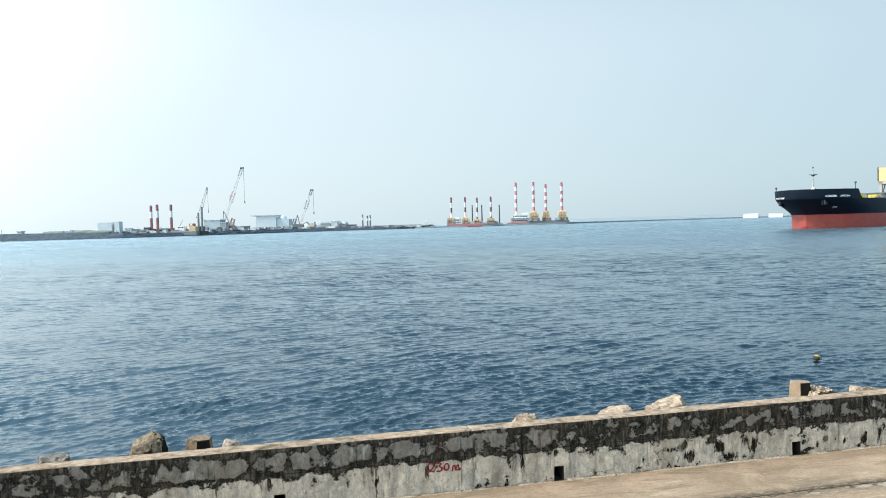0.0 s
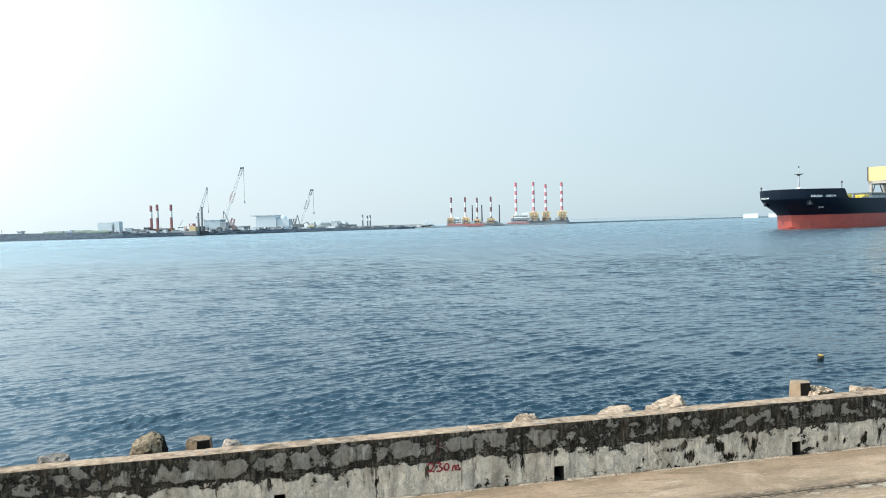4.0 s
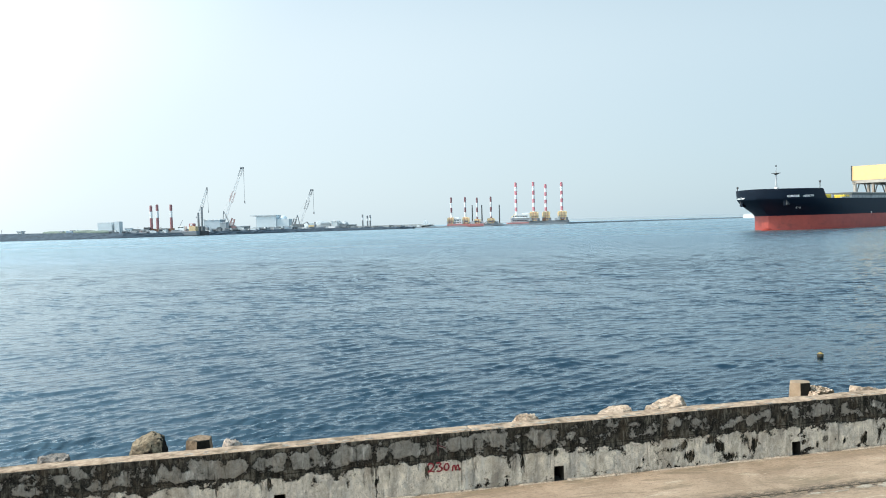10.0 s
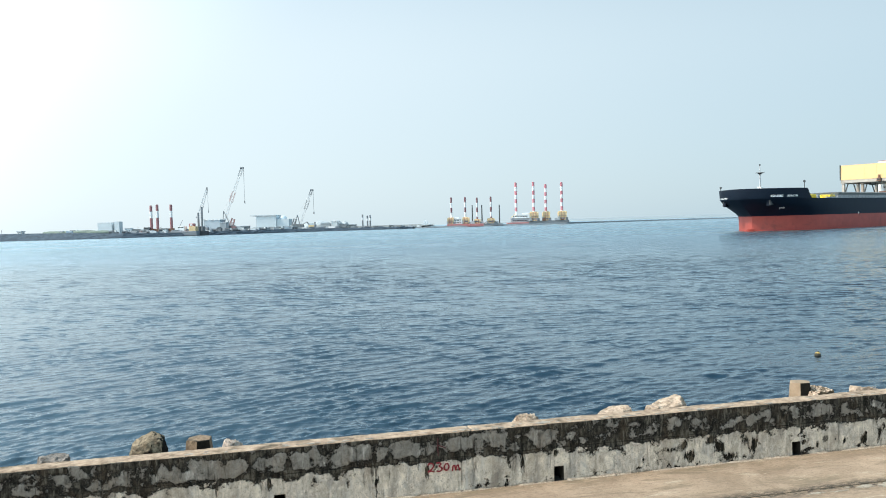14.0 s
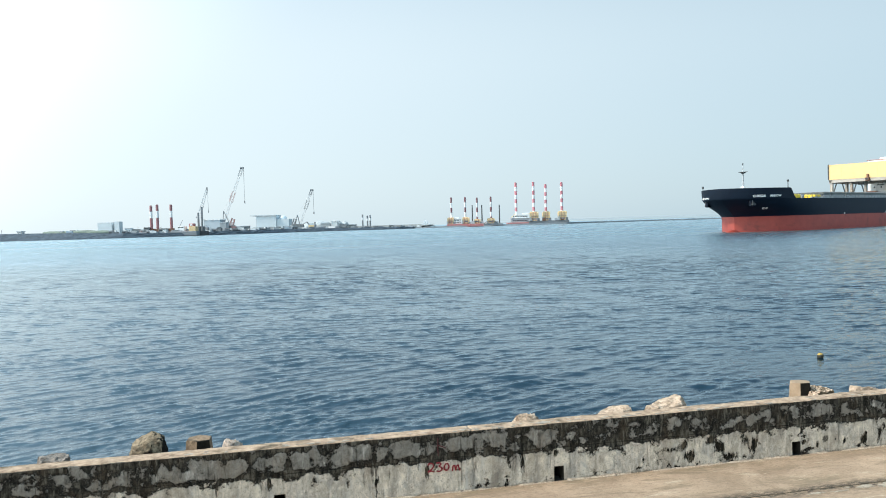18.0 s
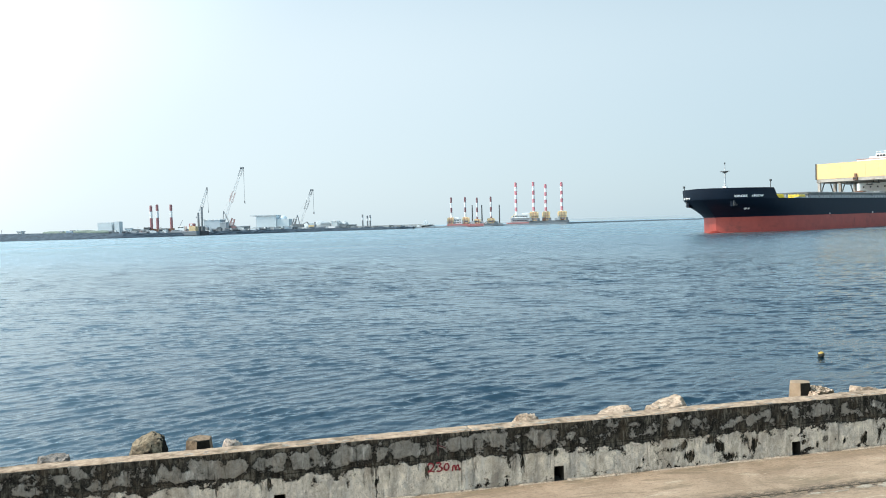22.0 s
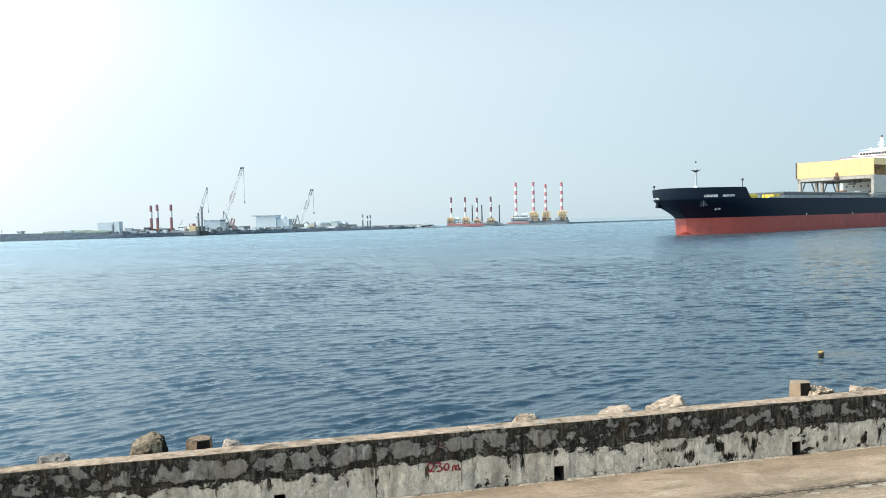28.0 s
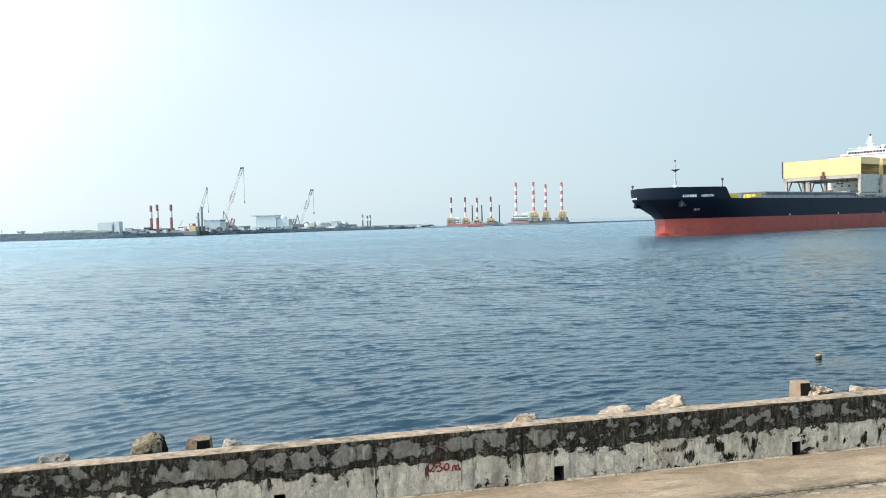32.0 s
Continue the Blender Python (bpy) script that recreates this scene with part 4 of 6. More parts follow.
def hull_point(t, z, side):
    """The hull's skin: t metres aft of the stem at height z."""
    rake = min(1.0, max(0.0, (z - 4.8) / 6.2))
    k = 0.60 * rake + 0.33 * smoothstep(5.0, 11.2, z) + 0.07 * smoothstep(9.5, 15.0, z)
    stem = 1.4 - 8.8 * k
    fine = 9.2 + (6.6 - 9.2) * k               # how quickly the bow fills out
    b = BEAM * max(0.0, 1 - math.exp(-t / fine)) ** (1 - 0.34 * smoothstep(5.2, 9.5, z))    # rounded stem above, sharp below
    if t > LENGTH - 45:
        s = (t - LENGTH + 45) / 45
        b *= 1 - (0.16 if z > 6 else 0.62) * s ** 2.2
    if z < -4:
        b *= 1 - 0.16 * ((-4 - z) / 3) ** 2
    x = stem * max(0.0, 1 - t / 40) + t
    return Vector((x, side * b, z))


def sheer(t):
    """Top of the shell: high forecastle, swept down to the main deck."""
    return 14.35 + 0.12 * math.exp(-t / 2.6) if t <= 15.3 else DECK_Z + 3.45 * (1 - smoothstep(15.3, 17.5, t))


STATIONS = [0, 0.03, 0.1, 0.22, 0.4, 0.62, 0.9, 1.2, 1.6, 2.5, 3.6, 5, 6.6, 8.4, 10.4, 12.5, 14.5, 15.3, 15.8, 16.3, 16.8, 17.5, 19.5, 23, 28, 36, 50, 70, 90, 110, 131, 140, 148, 156, 164, 171, 176]


def shell(z_rows, stations, parent, name, material, label=""):
    bm = bmesh.new()
    for side in (-1, 1):
        cols = [[bm.verts.new(hull_point(t, z, side)) for z in z_rows(t)] for t in stations]
        for a, b in zip(cols, cols[1:]):
            for i in range(len(a) - 1):
                bm.faces.new((a[i], b[i], b[i + 1], a[i + 1]))
        if side == -1:
            last = cols[-1]
        elif stations[-1] == LENGTH:
            for i in range(len(last) - 1):
                bm.faces.new((last[i], last[i + 1], cols[-1][i + 1], cols[-1][i]))
    bmesh.ops.remove_doubles(bm, verts=bm.verts, dist=0.001)
    for e in bm.edges:
        if max(abs(v.co.y) for v in e.verts) < 0.002 and min(v.co.z for v in e.verts) < 6:
            e.smooth = False                     # the stem is a hard edge
    return part(name, bm, material, parent, label, smooth=True)


def deck_plate(parent, name, stations, z, inset, material, label=""):
    bm = bmesh.new()
    pairs = []
    for t in stations:
        p = hull_point(t, z, 1)
        y = max(0.02, p.y - inset)
        pairs.append((bm.verts.new((p.x, y, z)), bm.verts.new((p.x, -y, z))))
    for (a, b), (c, d) in zip(pairs, pairs[1:]):
        bm.faces.new((a, c, d, b))
    return part(name, bm, material, parent, label)


def gantry(ship, x, cab):
    """A travelling gantry crane: yellow housing across the ship on four braced legs."""
    crane = thing("gantry_crane", "", "")
    crane.parent = ship
    crane.matrix_basis = pose(x, 0, 0)
    tagged(crane, "cream-yellow housed gantry crane on grey legs")
    part("housing", bevelled(boxes((0, 0.35, -15, 15, 19.75, 26.05), (0.35, 16.2, -15, -14.7, 23.6, 26.05), (0.35, 16.2, 14.7, 15, 19.75, 26.05),
                                   (15.9, 16.3, -15, 15, 19.75, 26.05)), 0.05, 1), CRANE_YELLOW, crane)
    part("roof", boxes((0.0, 16.5, -15.1, 15.1, 26.05, 26.17)), CRANE_YELLOW, crane)
    part("eaves_post", boxes((-0.25, 0.05, 14.9, 15.3, 19.75, 26.35)), DARK_STEEL, crane)
    for k in range(7):
        part("rib", boxes((-0.05, 0.0, -14.6 + k * 4.86, -14.5 + k * 4.86, 19.75, 26.05)), CRANE_YELLOW, crane)
    for k in range(4):
        part("side_rail", boxes((0.3, 16.0, -15.05, -14.9, 20.5 + k * 0.85, 20.68 + k * 0.85)), RUST, crane)
    part("hoist_house", bevelled(boxes((4, 12, -9, 6, 20.3, 24.2)), 0.1, 1), DECK_GREY, crane)
    part("front_girder", bevelled(boxes((0.1, 1.9, -15, 15, 18.4, 19.75)), 0.08, 1), GIRDER_GREY, crane)
    part("aft_girder", bevelled(boxes((14.4, 16.2, -15, 15, 18.4, 19.75)), 0.08, 1), GIRDER_GREY, crane)
    for y in (-14.2, 14.2):
        part("side_girder", boxes((0.1, 16.2, y - 0.7, y + 0.7, 18.2, 19.75)), GIRDER_GREY, crane)
        for lx in (1.0, 15.2):
            part("leg", bevelled(boxes((lx - 0.55, lx + 0.55, y - 0.55, y + 0.55, 12.6, 18.4)), 0.08, 1), GIRDER_GREY, crane)
            part("bogie", bevelled(boxes((lx - 2.2, lx + 2.2, y - 0.7, y + 0.7, 11.3, 12.7)), 0.1, 1), GIRDER_GREY, crane)
            part("buffer", tubes(((lx - 2.9, y, 12.0), (lx - 2.1, y, 12.0), 0.35), n=8), RUST, crane)
        part("brace", tubes(((1.6, y, 12.8), (5.4, y, 18.3), 0.27)), DARK_STEEL, crane)
        part("brace", tubes(((14.6, y, 12.8), (10.8, y, 18.3), 0.27)), DARK_STEEL, crane)
        part("sill_beam", boxes((1.5, 14.8, y - 0.4, y + 0.4, 12.1, 12.8)), GIRDER_GREY, crane)
    part("side_plate", boxes((1.7, 15.6, -14.75, -13.2, 12.9, 18.3)), GIRDER_GREY, crane, "grey plated stair tower")
    part("cab", bevelled(boxes((-1.3, 0.2, cab - 0.75, cab + 0.75, 18.5, 19.9)), 0.12, 1), RUST, crane, "small brown operator's cab")
    part("cab_window", boxes((-1.36, -1.3, cab - 0.55, cab + 0.55, 18.9, 19.6)), GLASS, crane)
    part("cab_roof_box", boxes((-0.8, 0.0, cab - 0.35, cab + 0.35, 19.9, 21.3)), RUST, crane)
    for y in (-6.0, 4.5):
        part("spreader", boxes((6, 8, y - 1.1, y + 1.1, 17.2, 17.6)), DECK_GREY, crane)
        for q in (-1, 1):
            part("hoist_rope", tubes(((7, y + q, 17.4), (7, y + q, 19.75), 0.12)), DARK_STEEL, crane)
    return crane


def build_ship():
    ship = thing("cargo_ship", "large navy cargo ship with red boot topping and yellow gantry cranes", "ship")
    boot = [-7, -4, -2, 0, 1.3, 2.6, 3.9, BOOT_Z]
    side = [BOOT_Z, 6.2, 7.3, 8.4, 9.6, DECK_Z]
    shell(lambda t: boot, STATIONS, ship, "boot_topping", BOOT, "red antifouling below the waterline mark")
    shell(lambda t: side, STATIONS, ship, "hull", NAVY)
    fore = [t for t in STATIONS if t <= 19.5]
    shell(lambda t: [DECK_Z + (sheer(t) + 0.001 - DECK_Z) * i / 6 for i in range(7)], fore, ship, "forecastle_shell", NAVY)
    part("keel_plate", boxes((4, 170, -11, 11, -7.05, -6.95)), BOOT, ship)
    bm = bmesh.new()
    ball(bm, (0.2, 0, -2.3), 4.4, 2.2, 3.2, 20, 14)
    part("bulb", bm, BOOT, ship, "red bulbous bow just breaking the surface", smooth=True)
    deck_plate(ship, "main_deck", [t for t in STATIONS if t > 10], DECK_Z - 0.15, 0.02, DECK_GREY)
    deck_plate(ship, "forecastle_deck", [t for t in STATIONS if t <= 15.8], 13.2, 0.05, DECK_GREY)
    part("forecastle_bulkhead", boxes((FC_END - 0.3, FC_END, -13.6, 13.6, DECK_Z - 0.1, 13.2)), PALE_GREY, ship)
    # forecastle fittings
    part("wave_breaker", boxes((3.2, 3.4, -7.5, 7.5, 13.2, 14.4)), GIRDER_GREY, ship, "pale steel breakwater on the forecastle")
    for y in (-4.5, 4.5):
        w = part("windlass", bevelled(boxes((-0.8, 1.6, y - 1.6, y + 1.6, 13.2, 14.0)), 0.15, 1), SHIP_WHITE, ship, "white anchor windlass")
        part("drum", tubes(((0.4, y - 2.2, 13.9), (0.4, y + 2.2, 13.9), 0.5), n=12), SHIP_WHITE, w)
    mast = part("foremast", tubes(((7.2, 0, 13.2), (7.2, 0, 16.6), 0.42, 0.36), ((7.2, 0, 16.6), (7.2, 0, 20.4), 0.30, 0.22), n=10), PALE_GREY, ship, "grey foremast with a lamp platform")
    part("mast_base", bevelled(boxes((6.7, 7.8, -0.7, 0.7, 13.2, 15.4)), 0.1, 1), SHIP_WHITE, mast)
    part("crosstree", tubes(((7.2, 0, 19.7), (7.2, 0, 20.3), 0.3, 1.2), n=8), DARK_STEEL, mast)
    part("yard", tubes(((7.2, -1.7, 20.35), (7.2, 1.7, 20.35), 0.13)), DARK_STEEL, mast)
    part("topmast", tubes(((7.2, 0, 20.3), (7.2, 0, 22.8), 0.17, 0.10)), PALE_GREY, mast)
    part("mast_lamp", tubes(((7.2, 0, 22.7), (7.2, 0, 23.3), 0.24)), DARK_STEEL, mast)
    for t, s, h in ((6.6, 1, 15.3), (15.0, -1, 16.4)):
        p = hull_point(t, 15, s)
        y = p.y - s * 0.7
        post = part("bulwark_post", tubes(((p.x, y, 13.2), (p.x, y, h), 0.13)), DARK_STEEL, ship)
        part("lamp_box", bevelled(boxes((p.x - 0.3, p.x + 0.3, y - 0.3, y + 0.3, h - 0.1, h + 0.6)), 0.1, 1), DARK_STEEL, post)
    # names on both bows
    def port(u, v, t0=3.7, z0=11.42):
        q = hull_point(t0 + u, z0 + v, -1)
        return q + Vector((-0.06, -0.08, 0))
    def starboard(u, v, t0=8.3, z0=11.2):
        q = hull_point(t0 - u, z0 + v, 1)
        return q + Vector((-0.06, 0.08, 0))
    for word, at in (("GREBE", 0.0), ("ARROW", 3.95)):
        lettering("ship_name", word, 0.98, SHIP_WHITE, ship, lambda u, v, at=at: port(u + at, v))
        lettering("ship_name", word, 0.86, SHIP_WHITE, ship, lambda u, v, at=at: starboard(u + at, v))
    # anchors in their pockets, thruster mark, draught marks
    for s in (-1, 1):
        p = hull_point(3.3, 9.5, s)
        pocket = part("anchor_pocket", boxes((p.x - 1.2, p.x + 1.2, min(p.y - s * 0.6, p.y + s * 0.15), max(p.y - s * 0.6, p.y + s * 0.15), 8.6, 10.8)), NAVY, ship)
        part("anchor", tubes(((p.x - 0.9, p.y + s * 0.4, 9.0), (p.x - 0.7, p.y + s * 0.4, 10.6), 0.22), ((p.x + 0.9, p.y + s * 0.4, 9.0), (p.x + 0.7, p.y + s * 0.4, 10.6), 0.22),
                             ((p.x, p.y + s * 0.4, 9.0), (p.x, p.y + s * 0.4, 11.8), 0.26), ((p.x - 1.0, p.y + s * 0.4, 9.0), (p.x + 1.0, p.y + s * 0.4, 9.0), 0.3)),
             DARK_STEEL, pocket, "dark grey stockless anchor")
    def mark(t, z, r):
        def at(a, rr):
            q = hull_point(t + rr * math.cos(a), z + rr * math.sin(a), -1)
            return q + Vector((-0.05, -0.12, 0))
        bars = [(at(a * 0.785, r), at((a + 1) * 0.785, r), 0.045) for a in range(8)]
        bars += [(at(0.785, r), at(3.927, r), 0.045), (at(2.356, r), at(5.498, r), 0.045)]
        return tubes(*bars, n=4)
    part("thruster_mark", mark(5.5, 7.75, 0.30), SHIP_WHITE, ship, "white crossed circle painted on the bow")
    part("thruster_mark", mark(6.25, 7.75, 0.26), SHIP_WHITE, ship)
    for t in (47, 81, 118):
        p = hull_point(t, BOOT_Z, -1)
        part("tug_mark", boxes((p.x - 0.22, p.x + 0.22, p.y - 0.03, p.y + 0.1, 5.15, 5.75)), SHIP_WHITE, ship)
    # deck gear: hatches, coamings, rails, yellow covers
    for k in range(6):
        x0 = 36.5 + k * 16.9
        if x0 > 136:
            break
        h = part("hatch_cover", bevelled(boxes((x0, x0 + 16.4, -13.6, 13.6, 11.9, 12.9)), 0.12, 1), HATCH_GREY, ship, "dark grey steel hatch cover")
        part("hatch_coaming", boxes((x0 + 0.3, x0 + 16.1, -13.3, 13.3, 10.7, 11.9)), PALE_GREY, h)
        for j in range(5):
            part("stiffener", boxes((x0 + 1.5 + j * 3.3, x0 + 1.8 + j * 3.3, -13.4, 13.4, 13.0, 13.14)), DECK_GREY, h)
    for x0, x1 in ((14.7, 20.0), (30.0, 34.2)):
        part("yellow_cover", bevelled(boxes((x0, x1, -13.6, -9.4, 10.8, 12.25)), 0.3, 2), BRIGHT_YELLOW, ship, "bright yellow cover on the deck")
        part("yellow_cover", bevelled(boxes((x1 + 0.2, x1 + 1.8, -12.9, -10.6, 10.8, 12.0)), 0.3, 2), HOUSE_YELLOW, ship)
    part("deck_house", bevelled(boxes((23.0, 24.6, -12.6, -10.2, 10.8, 12.2)), 0.1, 1), PALE_GREY, ship)
    part("mooring_winch", tubes(((19.6, -12.8, 11.7), (19.6, -9.8, 11.7), 0.7), n=10), DECK_GREY, ship)
    for i in range(88):
        t = 21 + i * 1.35
        p = hull_point(t, DECK_Z, -1)
        if i % 2 == 0:
            part("stanchion", boxes((p.x - 0.05, p.x + 0.05, p.y + 0.17, p.y + 0.27, DECK_Z - 0.1, DECK_Z + 1.1)), DECK_GREY, ship)
    for s in (-1, 1):
        pts = [hull_point(t, DECK_Z, s) for t in range(20, 142, 6)]
        for h in (0.55, 1.1):
            part("hand_rail", tubes(*[(a + Vector((0, -s * 0.22, h)), b + Vector((0, -s * 0.22, h)), 0.05) for a, b in zip(pts, pts[1:])], n=4), DECK_GREY, ship)
    part("crane_rail", boxes((26, 138, -14.5, -13.9, 10.8, 11.3)), PALE_GREY, ship)
    part("crane_rail", boxes((26, 138, 13.9, 14.5, 10.8, 11.3)), PALE_GREY, ship)
    rng = random.Random(12)
    for k in range(26):
        x, y = rng.uniform(97, 137), rng.uniform(-12.5, 12.5)
        a, b, h = rng.uniform(0.5, 1.6), rng.uniform(0.5, 1.8), rng.uniform(0.4, 1.5)
        part("lashing_box", bevelled(boxes((x - a, x + a, y - b, y + b, 13.0, 13.0 + h)), 0.1, 1), rng.choice((DECK_GREY, RUST, DARK_STEEL, PALE_GREY)), ship)
    gantry(ship, 101.6, -1.2)
    gantry(ship, 120.6, 3.0)
    # accommodation, bridge, mast and funnel
    acc = part("accommodation", bevelled(boxes((139.5, 160, -14.8, 14.8, 10.9, 29.2)), 0.15, 1), SHIP_WHITE, ship, "white accommodation block")
    part("boat_deck_roof", boxes((139.2, 160, -15.1, 15.1, 29.2, 29.36)), BARGE_RED, acc)
    for fl in range(5):
        for k in range(9):
            part("window", boxes((139.40, 139.5, -12.3 + k * 3.0, -11.7 + k * 3.0, 13.6 + fl * 2.8, 14.3 + fl * 2.8)), GLASS, acc)
    br = part("bridge", bevelled(boxes((142, 152, -7.8, 7.8, 29.4, 31.5)), 0.12, 1), SHIP_WHITE, ship, "white wheelhouse with a row of windows")
    for k in range(12):
        part("window", boxes((141.9, 142.0, -7.4 + k * 1.25, -6.4 + k * 1.25, 30.1, 31.0)), GLASS, br)
    part("bridge_wing", boxes((142.6, 147, -14.8, -7.6, 29.4, 30.5), (142.6, 147, 7.6, 10.8, 29.4, 30.4)), SHIP_WHITE, br)
    part("rail", tubes(((142.2, -7.5, 32.4), (142.2, 7.5, 32.4), 0.07), *[((142.2, -7.5 + k * 1.66, 31.4), (142.2, -7.5 + k * 1.66, 32.4), 0.06) for k in range(10)], n=4), SHIP_WHITE, br)
    rm = part("radar_mast", tubes(((146, 0, 31.4), (146, 0, 34.4), 1.15, 0.85), ((146, 0, 34.4), (146, 0, 37.4), 0.8, 0.6), n=10), SHIP_WHITE, ship, "white radar mast")
    part("radar_platform", boxes((145.0, 147.0, -1.5, 1.5, 34.1, 34.35)), SHIP_WHITE, rm)
    part("scanner", boxes((144.9, 145.1, -1.2, 1.2, 35.1, 35.35)), SHIP_WHITE, rm)
    part("signal_lamp", tubes(((146, 0, 37.4), (146, 0, 38.3), 0.4), n=8), DARK_STEEL, rm)
    part("upper_platform", boxes((145.3, 146.7, -0.8, 0.8, 36.2, 36.4)), SHIP_WHITE, rm)
    part("mast_house", bevelled(boxes((143.8, 149, -2.6, 2.6, 31.4, 32.8)), 0.15, 1), SHIP_WHITE, rm)
    for y, z in ((-4.5, 33.2), (4.8, 33.0)):
        bm = bmesh.new()
        ball(bm, (147, y, z - 0.3), 0.7, 0.7, 0.7)
        tube(bm, (147, y, 31.5), (147, y, z - 0.8), 0.4)
        part("satellite_dome", bm, SHIP_WHITE, rm, smooth=True)
    part("signal_post", tubes(((149, -6.5, 31.5), (149, -6.5, 38.5), 0.6, 0.5)), SHIP_WHITE, ship)
    part("funnel", bevelled(boxes((161, 168, -3, 3, 18, 34)), 0.6, 2), NAVY, ship, "dark funnel")
    part("aft_house", bevelled(boxes((160, 168, -12, 12, 10.9, 18)), 0.15, 1), SHIP_WHITE, ship)
    return ship


cargo_ship = build_ship()


# ---- the mooring float ----
def build_float():
    ob = thing("mooring_buoy", "small round yellow float with a dark weedy underside", "buoy", pose(14.38, 30.31, 0.05))
    bm = bmesh.new()
    ball(bm, (0, 0, 0), 0.13, 0.13, 0.12, 16, 12)
    for v in [v for v in bm.verts if v.co.z < 0.045]:
        bm.verts.remove(v)
    part("float_top", bm, BUOY_YELLOW, ob, smooth=True)
    bm = bmesh.new()
    ball(bm, (0, 0, 0.0), 0.127, 0.127, 0.117, 16, 12)
    for v in [v for v in bm.verts if v.co.z > 0.06]:
        bm.verts.remove(v)
    part("float_base", bm, BUOY_DARK, ob, "dark weedy underside", smooth=True)
    part("lifting_eye", tubes(((-0.03, 0, 0.11), (-0.03, 0, 0.15), 0.012), ((0.03, 0, 0.11), (0.03, 0, 0.15), 0.012), ((-0.03, 0, 0.15), (0.03, 0, 0.15), 0.012)), DARK_STEEL, ob)
    return ob


mooring_buoy = build_float()

# ---- the far shore ----
SHORE = [(-900, 740, 8), (-560, 755, 8), (-435, 768, 8.0), (-369, 775, 7.0), (-322, 790, 5.0), (-283, 830, 4.2), (-241, 885, 4.4), (-190, 960, 5.0), (-131, 1010, 4.0), (-62, 1050, 3.0), (-40, 1085, 2.4)]
SPIT = [(-28, 1120, 2.0), (20, 1135, 2.4), (67, 1150, 2.6), (130, 1165, 2.6), (190, 1195, 2.5), (256, 1290, 2.5), (369, 1406, 2.5), (486, 1485, 2.5), (620, 1560, 2.6), (1500, 2100, 2.6)]


def bank(name, line, width, label, seed, rock):
    """A bank of armour rock with a rough front and a flat crest."""
    rng = random.Random(seed)
    pts = []
    for (x0, y0, h0), (x1, y1, h1) in zip(line, line[1:]):
        steps = max(2, int(math.hypot(x1 - x0, y1 - y0) / 4))
        pts += [(x0 + (x1 - x0) * i / steps, y0 + (y1 - y0) * i / steps, h0 + (h1 - h0) * i / steps) for i in range(steps)]
    pts.append(line[-1])
    bm = bmesh.new()
    cols = []
    for x, y, h in pts:
        col = [bm.verts.new((x, y - 0.5, -1.5))]
        for k in range(1, 6):
            f = k / 5
            col.append(bm.verts.new((x + rng.uniform(-0.8, 0.8), y + f * h * 1.4 + rng.uniform(-0.5, 0.5), h * f * 0.9 + rng.uniform(-0.22, 0.22))))
        col.append(bm.verts.new((x, y + h * 1.4 + 4, h * 0.9 + rng.uniform(-0.15, 0.2))))
        col.append(bm.verts.new((x, y + h * 1.4 + width, h * 0.9)))
        col.append(bm.verts.new((x, y + h * 1.4 + width + 3, -1.5)))
        cols.append(col)
    for a, b in zip(cols, cols[1:]):
        for i in range(len(a) - 1):
            bm.faces.new((a[i], b[i], b[i + 1], a[i + 1]))
    for col in (cols[0], cols[-1]):
        bm.faces.new(col)
    return tagged(part(name, bm, rock, None), label, "breakwater", kind="structure")


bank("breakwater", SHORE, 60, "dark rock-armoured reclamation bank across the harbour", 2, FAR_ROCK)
bank("breakwater", SPIT, 14, "long low breakwater of haze-grey rock across the harbour", 3, SPIT_ROCK)


def build_land():
    bm = bmesh.new()
    xs = np.linspace(-2600, -30, 90)
    rows = []
    for x in xs:
        y0 = 840 + max(0, (x + 560)) * 0.5
        row = []
        for j, dy in enumerate((0, 60, 200, 500, 1200, 2600)):
            z = 2.2 if j == 0 else 3.2 + 1.2 * noise.noise(Vector((x * 0.012, j * 1.7, 0)))
            if j == 5:
                z = 6
            row.append(bm.verts.new((x, y0 + dy, z)))
        rows.append(row)
    for a, b in zip(rows, rows[1:]):
        for i in range(5):
            bm.faces.new((a[i], b[i], b[i + 1], a[i + 1]))
    tagged(part("ground", bm, FAR_SAND, None), "dusty reclaimed land behind the bank", "ground", kind="structure")
    # low hazy land behind the right-hand breakwater
    bm = bmesh.new()
    rows = []
    for i in range(120):
        x = 150 + i * 24
        hgt = 10 + 5 * noise.noise(Vector((i * 0.11, 3, 0))) + 2.5 * noise.noise(Vector((i * 0.6, 9, 0)))
        hgt *= smoothstep(0, 14, i)
        rows.append([bm.verts.new((x, 3300, 0)), bm.verts.new((x, 3380, hgt * 0.7)), bm.verts.new((x, 3460, hgt)), bm.verts.new((x, 3900, hgt))])
    for a, b in zip(rows, rows[1:]):
        for k in range(3):
            bm.faces.new((a[k], b[k], b[k + 1], a[k + 1]))
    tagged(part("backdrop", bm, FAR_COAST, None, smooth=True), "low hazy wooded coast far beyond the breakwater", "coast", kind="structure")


build_land()


